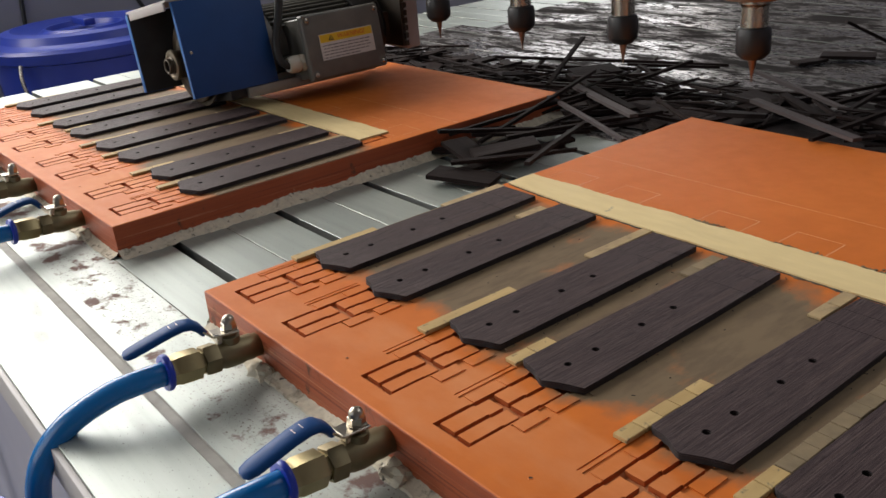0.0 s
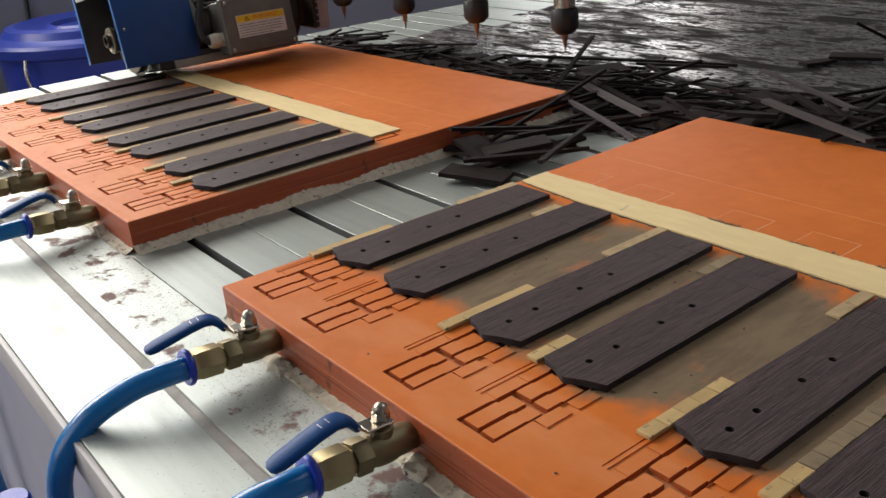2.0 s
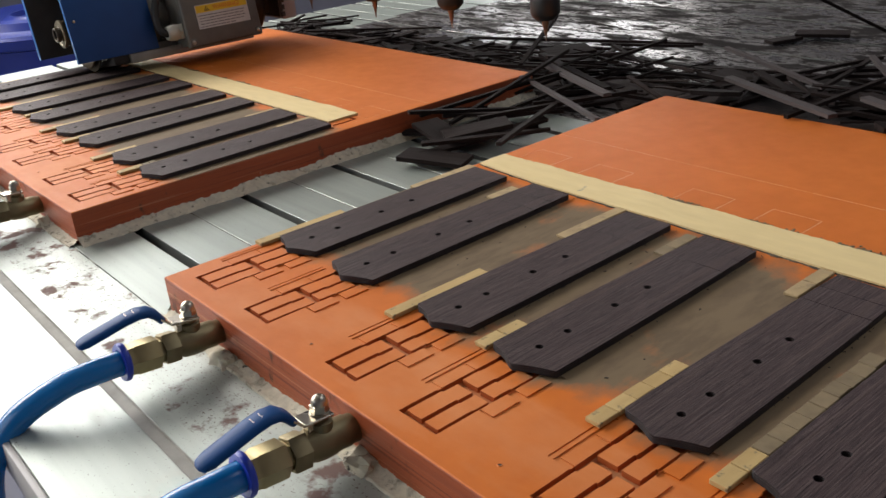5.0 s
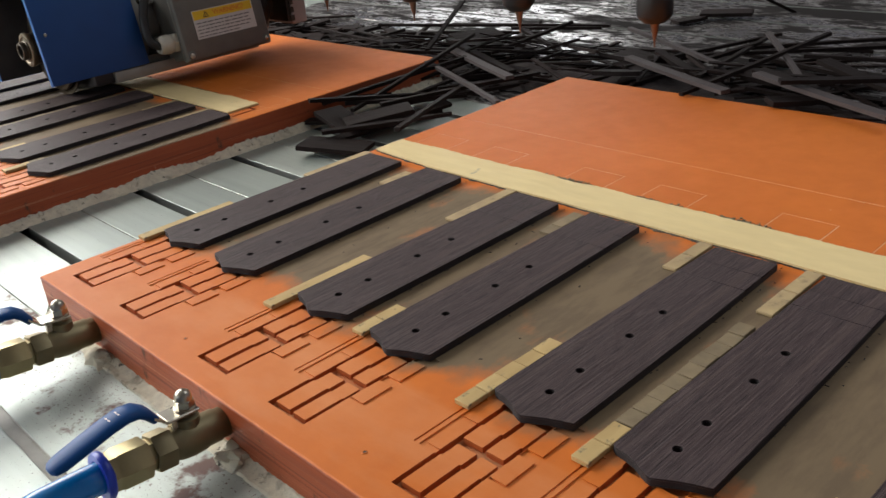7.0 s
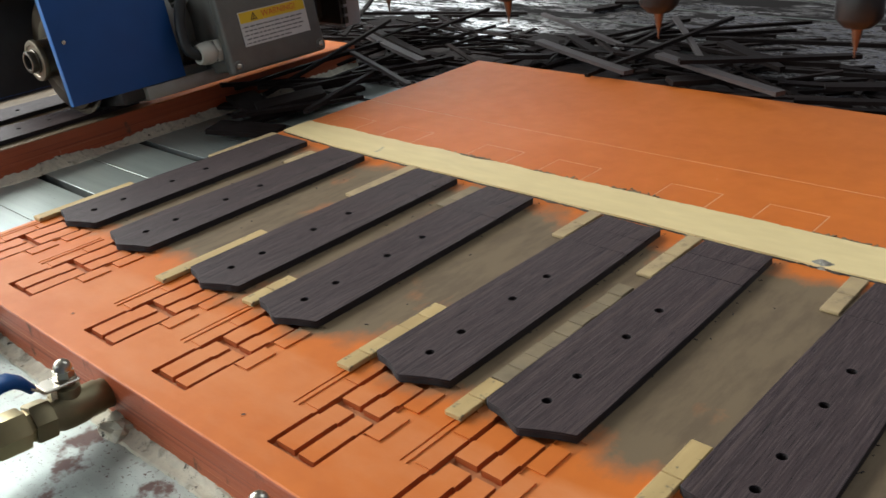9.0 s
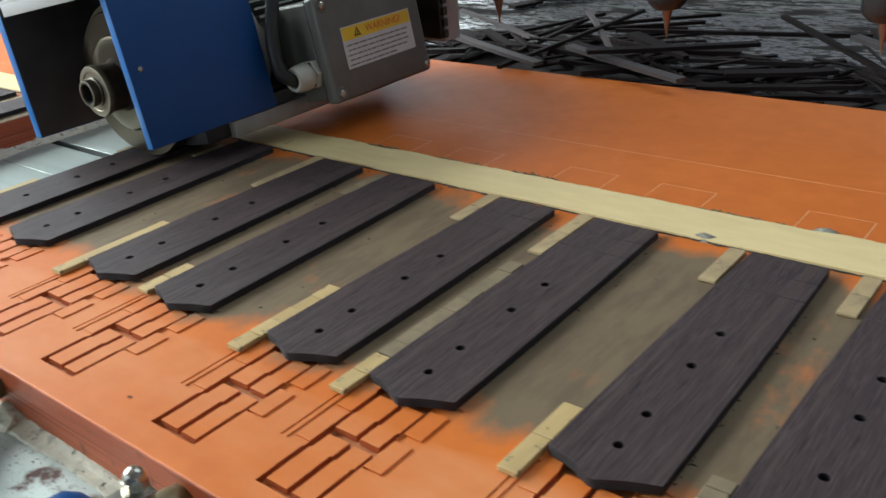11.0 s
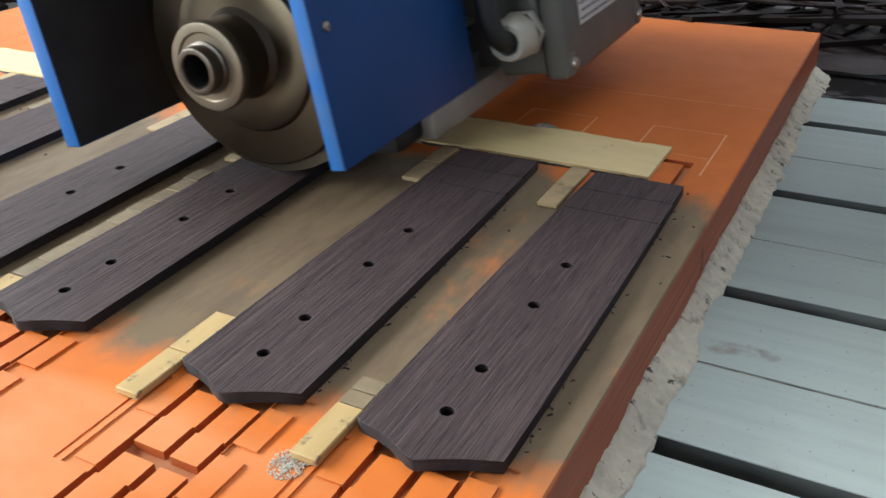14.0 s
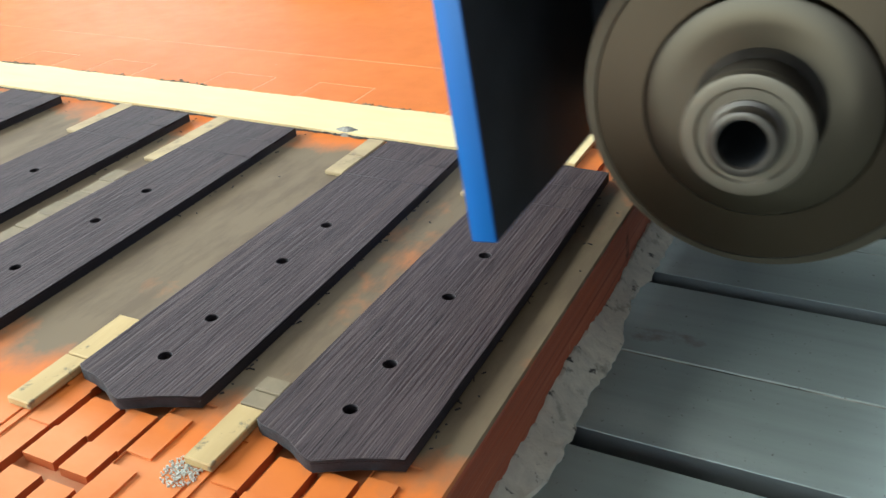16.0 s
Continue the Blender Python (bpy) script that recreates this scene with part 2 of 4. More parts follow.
BRASS_DARK = material("dull_brass", (0.29, 0.24, 0.135), 0.45, 0.8, color2=(0.16, 0.13, 0.075), scale=60, bump=0.15, rough2=0.6)
CHROME = material("nickel_steel", (0.50, 0.47, 0.41), 0.22, 1.0, color2=(0.36, 0.32, 0.25), scale=70, rough2=0.35)
HANDLE = material("blue_vinyl", (0.004, 0.056, 0.20), 0.45, color2=(0.003, 0.044, 0.16), scale=50, bump=0.05)
HANDLE.node_tree.nodes["Principled BSDF"].inputs["Specular IOR Level"].default_value = 0.2
HOSE = material("blue_polyurethane", (0.003, 0.170, 0.48), 0.25, color2=(0.003, 0.145, 0.42), scale=30, coat=0.2)
COLLAR = material("blue_collar", (0.015, 0.045, 0.42), 0.35, color2=(0.012, 0.035, 0.36), scale=40)
GUARD = material("blue_guard_paint", (0.004, 0.058, 0.225), 0.48, color2=(0.003, 0.045, 0.18), scale=26, bump=0.03, rough2=0.58)
GUARD_EDGE = material("guard_edge_paint", (0.02, 0.13, 0.40), 0.4, color2=(0.10, 0.16, 0.25), scale=60, bump=0.08, mix=(0.5, 0.75))
GUARD_IN = material("dusty_guard_lining", (0.022, 0.024, 0.027), 0.7, color2=(0.05, 0.053, 0.056), scale=36, bump=0.2)
STEEL = material("saw_steel", (0.120, 0.098, 0.068), 0.34, 1.0, color2=(0.11, 0.092, 0.066), scale=14, rough2=0.4)
RIM = material("diamond_rim", (0.098, 0.074, 0.048), 0.36, 0.95, color2=(0.08, 0.061, 0.040), scale=20)
for m in (STEEL, RIM):
    turned = m.node_tree.nodes.new("ShaderNodeTangent")
    turned.direction_type, turned.axis = "RADIAL", "Y"
    m.node_tree.links.new(turned.outputs[0], m.node_tree.nodes["Principled BSDF"].inputs["Tangent"])
    m.node_tree.nodes["Principled BSDF"].inputs["Anisotropic"].default_value = 0.75
FLANGE = material("flange_steel", (0.21, 0.178, 0.128), 0.46, 0.9, color2=(0.19, 0.165, 0.125), scale=14)
STEEL_DARK = material("blackened_steel", (0.14, 0.12, 0.095), 0.38, 0.9, color2=(0.07, 0.065, 0.06), scale=40)
CAST = material("grey_motor_paint", (0.150, 0.147, 0.130), 0.45, 0.2, color2=(0.105, 0.103, 0.092), scale=60, bump=0.06)
BLACK = material("black_plastic", (0.012, 0.012, 0.013), 0.42, color2=(0.02, 0.02, 0.02), scale=60)
RUBBER = material("black_cable", (0.012, 0.013, 0.013), 0.5, color2=(0.02, 0.02, 0.02), scale=60)
NYLON = material("white_nylon", (0.60, 0.58, 0.50), 0.45, color2=(0.45, 0.43, 0.36), scale=60, bump=0.08)
BAR = material("milled_bar", (0.30, 0.285, 0.25), 0.45, 0.5, color2=(0.20, 0.185, 0.16), scale=70, bump=0.1)
PALE = material("pale_grey_plate", (0.45, 0.43, 0.42), 0.5, color2=(0.37, 0.36, 0.35), scale=40)
NAVY = material("navy_machine_paint", (0.008, 0.020, 0.05), 0.45, color2=(0.006, 0.015, 0.04), scale=30)
COPPER = material("copper_coat", (0.25, 0.165, 0.12), 0.4, 0.9, color2=(0.19, 0.125, 0.09), scale=80)
YELLOW = material("warning_yellow", (0.75, 0.52, 0.02), 0.45, color2=(0.68, 0.46, 0.02), scale=80)
WHITE = material("label_white", (0.62, 0.62, 0.60), 0.45, color2=(0.55, 0.55, 0.53), scale=80)
INK = material("label_ink", (0.16, 0.16, 0.16), 0.5, color2=(0.2, 0.2, 0.2), scale=80)
RED_INK = material("label_red", (0.60, 0.10, 0.02), 0.5, color2=(0.55, 0.09, 0.02), scale=80)
LAVENDER = material("lavender_machine_paint", (0.33, 0.33, 0.40), 0.45, color2=(0.27, 0.27, 0.34), scale=16, bump=0.04)
WALL = material("painted_wall", (0.28, 0.28, 0.335), 0.85, color2=(0.235, 0.235, 0.285), scale=6, bump=0.08)
CONCRETE = material("concrete_floor", (0.17, 0.165, 0.16), 0.75, color2=(0.12, 0.115, 0.11), scale=9, bump=0.25)
ROOF = material("roof_sheet", (0.34, 0.33, 0.32), 0.7, color2=(0.28, 0.27, 0.26), scale=6)
BARREL = material("blue_polythene", (0.012, 0.032, 0.27), 0.36, color2=(0.009, 0.025, 0.22), scale=20, bump=0.03)

# ---- building helpers ----


def link(name, bm, mats, parent=None, label="", smooth=False):
    me = bpy.data.meshes.new(name)
    bm.to_mesh(me)
    bm.free()
    for m in mats if isinstance(mats, (list, tuple)) else [mats]:
        me.materials.append(m)
    if smooth:
        for p in me.polygons:
            p.use_smooth = True
        me.set_sharp_from_angle(angle=radians(35))
    ob = new(name, me)
    if parent:
        ob.parent = parent
    if label:
        ob["label"] = label
    return ob


def part(name, bm, mat, parent, label="", smooth=True):
    return link(name, bm, mat, parent, label, smooth)


def thing(name, m, label, category, group="", kind=""):
    ob = new(name)
    ob.empty_display_size = 0.02
    ob.matrix_world = m
    return tagged(ob, label, category, group, kind)


def box(bm, x0, x1, y0, y1, z0, z1, bevel=0.0, mat=0, segments=2):
    v = [bm.verts.new((x, y, z)) for z in (z0, z1) for y in (y0, y1) for x in (x0, x1)]
    f = [bm.faces.new([v[i] for i in q]) for q in ((0, 2, 3, 1), (4, 5, 7, 6), (0, 1, 5, 4), (2, 6, 7, 3), (0, 4, 6, 2), (1, 3, 7, 5))]
    for q in f:
        q.material_index = mat
    if bevel:
        edges = {e for q in f for e in q.edges}
        r = bmesh.ops.bevel(bm, geom=list(edges), offset=bevel, segments=segments, affect="EDGES", profile=0.5)
        for q in r["faces"]:
            q.material_index = mat
    return f


def lathe(bm, profile, m=Matrix(), steps=32, mat=0, phase=0.0):
    """Turn (radius, height) rows round the local z axis; m lays it into the part."""
    rings = []
    for r, h in profile:
        if r < 1e-6:
            rings.append([bm.verts.new(m @ Vector((0, 0, h)))])
        else:
            rings.append([bm.verts.new(m @ Vector((r * math.cos(phase + 2 * math.pi * k / steps), r * math.sin(phase + 2 * math.pi * k / steps), h))) for k in range(steps)])
    for a, b in zip(rings, rings[1:]):
        for k in range(steps):
            q = [a[k % len(a)], a[(k + 1) % len(a)], b[(k + 1) % len(b)], b[k % len(b)]]
            q = list(dict.fromkeys(q))
            if len(q) > 2:
                f = bm.faces.new(q)
                f.material_index = mat
    return rings


ALONG_Y = Matrix.Rotation(radians(-90), 4, "X")  # local z to +y


def tube(bm, points, radius, steps=14, mat=0, caps=True):
    """A round tube along a smooth line through the points."""
    pts = [Vector(p) for p in points]
    fine = []
    for i in range(len(pts) - 1):
        p0, p1, p2, p3 = pts[max(i - 1, 0)], pts[i], pts[i + 1], pts[min(i + 2, len(pts) - 1)]
        for k in range(6):
            s = k / 6
            fine.append(0.5 * (2 * p1 + (p2 - p0) * s + (2 * p0 - 5 * p1 + 4 * p2 - p3) * s * s + (3 * p1 - p0 - 3 * p2 + p3) * s**3))
    fine.append(pts[-1])
    rings, side = [], None
    for i, p in enumerate(fine):
        d = (fine[min(i + 1, len(fine) - 1)] - fine[max(i - 1, 0)]).normalized()
        side = d.orthogonal().normalized() if side is None else (side - d * side.dot(d)).normalized()
        up = d.cross(side)
        rings.append([bm.verts.new(p + radius * (math.cos(a) * side + math.sin(a) * up)) for a in (2 * math.pi * k / steps for k in range(steps))])
    for a, b in zip(rings, rings[1:]):
        for k in range(steps):
            bm.faces.new([a[k], a[(k + 1) % steps], b[(k + 1) % steps], b[k]]).material_index = mat
    if caps:
        bm.faces.new(rings[0][::-1]).material_index = mat
        bm.faces.new(rings[-1]).material_index = mat


def filled(outline, holes, z0, z1, bevel=0.0):
    """A plate with holes: a mesh between two heights."""
    cu = bpy.data.curves.new("outline", "CURVE")
    cu.dimensions, cu.fill_mode, cu.extrude = "2D", "BOTH", (z1 - z0) / 2 - bevel
    cu.bevel_depth, cu.bevel_resolution, cu.offset = bevel, 1, -bevel
    for loop in [outline] + holes:
        sp = cu.splines.new("POLY")
        sp.points.add(len(loop) - 1)
        for pt, (x, y) in zip(sp.points, loop):
            pt.co = (x, y, 0, 1)
        sp.use_cyclic_u = True
    ob = bpy.data.objects.new("outline", cu)
    scene.collection.objects.link(ob)
    me = bpy.data.meshes.new_from_object(ob)
    bm = bmesh.new()
    bm.from_mesh(me)
    bmesh.ops.translate(bm, verts=bm.verts, vec=(0, 0, (z0 + z1) / 2))
    bpy.data.objects.remove(ob)
    bpy.data.curves.remove(cu)
    bpy.data.meshes.remove(me)
    return bm


def merged(target, other):
    me = bpy.data.meshes.new("tmp")
    other.to_mesh(me)
    other.free()
    target.from_mesh(me)
    bpy.data.meshes.remove(me)


def ring(cx, cy, r, n=14):
    return [(cx + r * math.cos(2 * math.pi * k / n), cy + r * math.sin(2 * math.pi * k / n)) for k in range(n)]


TABLE, PLATE, TOP = 0.800, 0.8315, 0.836  # heights of the bed, the fixture plates and the blanks

# ---- the workshop ----
bm = bmesh.new()
box(bm, -4.0, 4.0, -4.6, 6.0, -0.12, 0.0)
tagged(link("floor", bm, CONCRETE), "grey stained concrete workshop floor", "floor", kind="structure")
bm = bmesh.new()
# the gap in the sheets is made for the added roof fill lamp
for a in ((-4.0, -0.35, -4.6, 6.0), (2.15, 4.0, -4.6, 6.0), (-0.35, 2.15, -4.6, 1.3), (-0.35, 2.15, 4.7, 6.0)):
    box(bm, *a, 3.9, 4.02)
tagged(link("ceiling", bm, ROOF), "grey metal sheet workshop ceiling", "ceiling", kind="structure")


def wall_with_opening(name, along, at, thick, lo, hi, o0, o1, z0, z1, label):
    bm = bmesh.new()
    for a, b, c, d in ((lo, o0, 0, 3.9), (o1, hi, 0, 3.9), (o0, o1, 0, z0), (o0, o1, z1, 3.9)):
        if b - a > 1e-3 and d - c > 1e-3:
            if along == "y":
                box(bm, at, at + thick, a, b, c, d)
            else:
                box(bm, a, b, at, at + thick, c, d)
    tagged(link(name, bm, WALL), label, "wall", kind="structure")


wall_with_opening("wall_west", "y", -3.24, 0.2, -4.6, 1.6, -2.8, 1.0, 1.35, 3.35, "pale lavender painted workshop wall")
wall_with_opening("wall_west_2", "y", -3.24, 0.2, 1.6, 6.0, 2.65, 4.45, 1.18, 2.42, "pale lavender painted workshop wall")
wall_with_opening("wall_east", "y", 3.8, 0.2, -4.6, 6.0, -1, -1, 0, 0, "pale lavender painted workshop wall")
wall_with_opening("wall_north", "x", 5.5, 0.2, -3.04, 3.8, 0, 0, 0, 0, "pale lavender painted workshop wall")
wall_with_opening("wall_south", "x", -4.2, 0.2, -3.04, 3.8, -2.6, 0.6, 0.0, 3.2, "pale lavender painted workshop wall")

# ---- the machine bed ----
bed = thing("machine_bed", Matrix.Translation((0, 0, TABLE)), "lavender steel router bed with slotted aluminium planks", "machine bed")
X0, X1, Y0, Y1 = -1.36, 1.5, -0.252, 1.76
bm = bmesh.new()
box(bm, X0 + 0.002, X1 - 0.002, Y0 + 0.001, Y1, -0.80, -0.022, 0.004)
part("frame", bm, LAVENDER, bed, "lavender painted steel frame", smooth=False)
bm = bmesh.new()
box(bm, X0, X1, Y0 - 0.004, Y0 + 0.0005, -0.030, -0.0015, 0.001)
part("edge_strip", bm, PALE, bed)


def plank(y0, y1, slot, mat, depth=0.013, width=0.0095, x0=X0, x1=X1, floor=SLOT_FLOOR_SHADE):
    """An aluminium extrusion with an open slot along it."""
    bm = bmesh.new()
    g = 0.0006
    for a, b in ((y0 + g, slot - width / 2), (slot + width / 2, y1 - g)):
        box(bm, x0, x1, a, b, -0.020, 0.0, 0.0003, segments=1)
    bm.normal_update()
    # faces inside the slot take the darker, painted-in shade
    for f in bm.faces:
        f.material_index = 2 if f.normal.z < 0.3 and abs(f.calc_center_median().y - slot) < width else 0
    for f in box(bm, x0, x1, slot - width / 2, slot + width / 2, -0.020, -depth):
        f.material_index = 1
    return part("plank", bm, [mat, floor, floor if floor is GROOVE else SLOT_WALL_SHADE], bed, smooth=False)


plank(Y0, -0.116, -0.184, ALU, depth=0.0025, width=0.0085, floor=GROOVE)
seams = [-0.116 + 0.1124 * k for k in range(17)]
for a, b in zip(seams, seams[1:]):
    slot = (a + b) / 2 + 0.0018
    if a < 0.36:
        plank(a, b, slot, ALU_DIM)
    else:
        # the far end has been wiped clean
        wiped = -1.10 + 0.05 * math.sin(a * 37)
        plank(a, b, slot, ALU_DIM, x1=wiped)
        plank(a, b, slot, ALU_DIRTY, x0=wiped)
for y in seams[:6]:
    bm = bmesh.new()
    box(bm, X0, X1, y - 0.00055, y + 0.00055, -0.006, -0.0005)
    part("seam_dust", bm, SEAM, bed, "pale dust packed in the joint", smooth=False)

# ---- the fixture plates ----
HOLE_X = (-0.1982, -0.1246, -0.0233, 0.0497, 0.1489, 0.2217, 0.3212, 0.3937)
HOLE_Y = (0.0, 0.0244, 0.0678, 0.1)
PX0, PX1, PY0, PY1 = -0.2335, 0.4340, -0.1095, 0.4920
# pockets round each blank: x from, x to, y from, y to (from its first hole), depth
POCKETS = (
    (-0.0295, -0.0142, -0.0665, -0.0200, 0.0007),
    (0.0170, 0.0296, -0.0640, -0.0100, 0.0009),
    (-0.0150, 0.0166, -0.0936, -0.0510, 0.0034),
    (-0.0152, 0.0168, -0.0510, 0.1, 0.0034),
)
PADS = (
    (-0.0282, -0.0258, -0.0665, -0.0200), (-0.0237, -0.0145, -0.0632, -0.0400), (-0.0237, -0.0145, -0.0375, -0.0200),
    (0.0168, 0.0264, -0.0625, -0.0430), (0.0168, 0.0264, -0.0372, -0.0185),
)
NOTCHED = (
    (-0.0120, 0.0004, -0.0902, -0.0655), (-0.0108, 0.0014, -0.0655, -0.0550), (0.0037, 0.0142, -0.0905, -0.0665), (0.0044, 0.0149, -0.0665, -0.0553),
    (-0.0122, 0.0003, -0.0499, -0.0370), (-0.0114, 0.0012, -0.0370, -0.0215), (0.0033, 0.0142, -0.0505, -0.0385), (0.0042, 0.0150, -0.0385, -0.0215),
)


def relief(bm, x0, x1, y0, y1, z1, z0, cuts, lands):
    """A slab whose top is stepped by rectangles: each cell of their grid has one height, with walls between."""
    xs = sorted({x0, x1, *(v for c in cuts for v in c[:2]), *(v for c in lands for v in c[:2])})
    ys = sorted({y0, y1, *(v for c in cuts for v in c[2:4]), *(v for c in lands for v in c[2:4])})
    xs, ys = [v for v in xs if x0 <= v <= x1], [v for v in ys if y0 <= v <= y1]
    nx, ny = len(xs) - 1, len(ys) - 1
    cx, cy = (np.array(xs)[1:] + np.array(xs)[:-1]) / 2, (np.array(ys)[1:] + np.array(ys)[:-1]) / 2
    h = np.full((nx, ny), z1)
    for a, b, c, d, deep in cuts:
        h[np.ix_((cx > a) & (cx < b), (cy > c) & (cy < d))] = z1 - deep
    for a, b, c, d in lands:
        h[np.ix_((cx > a) & (cx < b), (cy > c) & (cy < d))] = z1
    cache = {}

    def vert(x, y, z):
        key = (round(x, 6), round(y, 6), round(z, 6))
        if key not in cache:
            cache[key] = bm.verts.new(key)
        return cache[key]

    for i in range(nx):
        for j in range(ny):
            a, b, c, d, z = xs[i], xs[i + 1], ys[j], ys[j + 1], h[i, j]
            f = bm.faces.new([vert(a, c, z), vert(b, c, z), vert(b, d, z), vert(a, d, z)])
            f.material_index = 2 if 1e-6 < z1 - z < 0.00055 else 3 if z1 - z > 0.0025 else 0
            if i + 1 < nx and h[i + 1, j] != z:
                w = h[i + 1, j]
                bm.faces.new([vert(b, c, z), vert(b, c, w), vert(b, d, w), vert(b, d, z)]).material_index = 4 if abs(w - z) > 0.002 else 0
            if j + 1 < ny and h[i, j + 1] != z:
                w = h[i, j + 1]
                bm.faces.new([vert(b, d, z), vert(b, d, w), vert(a, d, w), vert(a, d, z)]).material_index = 4 if abs(w - z) > 0.002 else 0
    return xs, ys


def blanked(cuts, x):
    return [(x + c[0], x + c[1], *c[2:]) for c in cuts]


def fixture_plate(m, label):
    ob = thing("fixture_plate", m, label, "fixture plate", "vacuum fixture plates")
    cuts, lands = [], []
    for k, x in enumerate(HOLE_X):
        cuts += blanked(POCKETS, x)
        lands += blanked(NOTCHED, x) + blanked(PADS, x)
        # scribed box behind the strip
        for a, b, c, d in ((-0.0158, -0.0149, 0.236, 0.2725), (0.0235, 0.0245, 0.215 if k == 7 else 0.236, 0.2725), (-0.0158, 0.0245, 0.2716, 0.2725)):
            cuts.append((x + a, x + b, c, d, 0.00012))
    cuts.append((0.3970, 0.4172, 0.2368, 0.2375, 0.00012))
    cuts.append((0.3960, 0.4115, 0.196, 0.2290, 0.003))
    lands.append((0.3960, 0.4075, 0.196, 0.2250))
    cuts.append((PX0, PX1, 0.3186, 0.3195, 0.0001))
    bm = bmesh.new()
    b = 0.0012
    relief(bm, PX0 + b, PX1 - b, PY0 + b, PY1 - b, 0.0, 0, cuts, lands)
    # chamfer and sides
    loops = []
    for inset, z in ((b, 0.0), (0.0004, -0.0005), (0, -0.0012), (0, -(PLATE - TABLE))):
        loops.append([bm.verts.new(p) for p in ((PX0 + inset, PY0 + inset, z), (PX1 - inset, PY0 + inset, z), (PX1 - inset, PY1 - inset, z), (PX0 + inset, PY1 - inset, z))])
    for n, (lo, up) in enumerate(zip(loops, loops[1:])):
        for k in range(4):
            bm.faces.new([lo[k], up[k], up[(k + 1) % 4], lo[(k + 1) % 4]]).material_index = 1 if n > 0 else 0
    bmesh.ops.recalc_face_normals(bm, faces=bm.faces)
    part("slab", bm, [ORANGE, ORANGE_SIDE, SCRIBED, RESIDUE, POCKET_WALL], ob, smooth=False)
    for x in (-0.0628, 0.1079, 0.2790):
        bm = bmesh.new()
        lathe(bm, [(0, 0.00010), (0.0008, 0.00012), (0.0009, 0.0002)], Matrix.Translation((x, -0.0877, 0)), 10, mat=0)
        lathe(bm, [(0.0009, 0.0002), (0.0011, 0.0003), (0.0014, 0.0002), (0.0017, -0.0002)], Matrix.Translation((x, -0.0877, 0)), 10, mat=1)
        for q in bm.verts:
            q.co.x += 0.0005 * noise.noise((q.co.x * 900, q.co.y * 900, 1))
            q.co.y += 0.0005 * noise.noise((q.co.x * 900, q.co.y * 900, 5))
        part("screw_hole", bm, [GLUE_DARK, ORANGE], ob, "small dark screw hole with a raised rim")
    # sealant fillet along the foot
    rng = random.Random(5)
    for name, p, q, out in (("sealant", (PX0, PY0), (PX0, PY1), (-1, 0)), ("sealant", (PX1, PY0), (PX1, PY1), (1, 0)), ("sealant", (PX0, PY0), (PX1, PY0), (0, -1))):
        bm = bmesh.new()
        n, rows = 220, []
        for k in range(n + 1):
            s = k / n
            x, y = p[0] + (q[0] - p[0]) * s, p[1] + (q[1] - p[1]) * s
            w = (0.0072 + 0.0046 * noise.noise((s * 13, out[0] * 3, out[1])) + 0.0022 * noise.noise((s * 55, 3, out[1])) + 0.0006 * rng.random()) * (1.3 if out[0] > 0 else 1.0)
            if out[1]:
                w = 0.0085 + 0.0035 * noise.noise((s * 9, 2, 1)) + 0.0010 * noise.noise((s * 60, 3, 2))
            t = (0.0035 if out[1] else 0.0065) + (0.0022 if out[1] else 0.0045) * noise.noise((s * 11, 4 + out[0], 7)) + 0.002 * rng.random()
            base = -(PLATE - TABLE)
            rows.append([bm.verts.new((x + out[0] * o + rng.uniform(-0.0004, 0.0004), y + out[1] * o + rng.uniform(-0.0004, 0.0004), base + z + (rng.uniform(-0.0006, 0.0006) if z > 0.002 else 0))) for o, z in ((-0.001, t), (0.0012, t * 0.92), (w * 0.5, t * 0.40), (w, 0.0013), (w + 0.001, -0.0002))])
        for a, c in zip(rows, rows[1:]):
            for k in range(4):
                bm.faces.new([a[k], a[k + 1], c[k + 1], c[k]])
        part(name, bm, SEALANT, ob, "cream sealant smeared along the foot")
    for n, x in enumerate((-0.1490, 0.0113, 0.1765, 0.340)):
        bm = bmesh.new()
        bmesh.ops.create_icosphere(bm, subdivisions=3, radius=1.0)
        for q in bm.verts:
            w = 1 + 0.55 * noise.noise(q.co * 1.7 + Vector((n * 5, 0, 0))) + 0.22 * noise.noise(q.co * 5 + Vector((0, n * 5, 0)))
            q.co = Vector((x + 0.012 + q.co.x * 0.0135 * w, PY0 - 0.003 + q.co.y * 0.0095 * w, -(PLATE - TABLE) + max(-0.0004, q.co.z * 0.0075 * w)))
        part("sealant_lump", bm, SEALANT, ob, "lump of dirty cream sealant under a valve")
    return ob


M2 = Matrix.Translation((0, 0, PLATE))
M1 = Matrix.Translation((-0.4345, -0.1105, PLATE)) @ Matrix.Rotation(radians(0.8), 4, "Z") @ Matrix.Translation((-PX1, -PY0, 0))
fixture_plate(M2, "orange phenolic vacuum plate with milled grooves on the bed")
fixture_plate(M1, "orange phenolic vacuum plate sealed to the bed")

# ---- the blanks ----


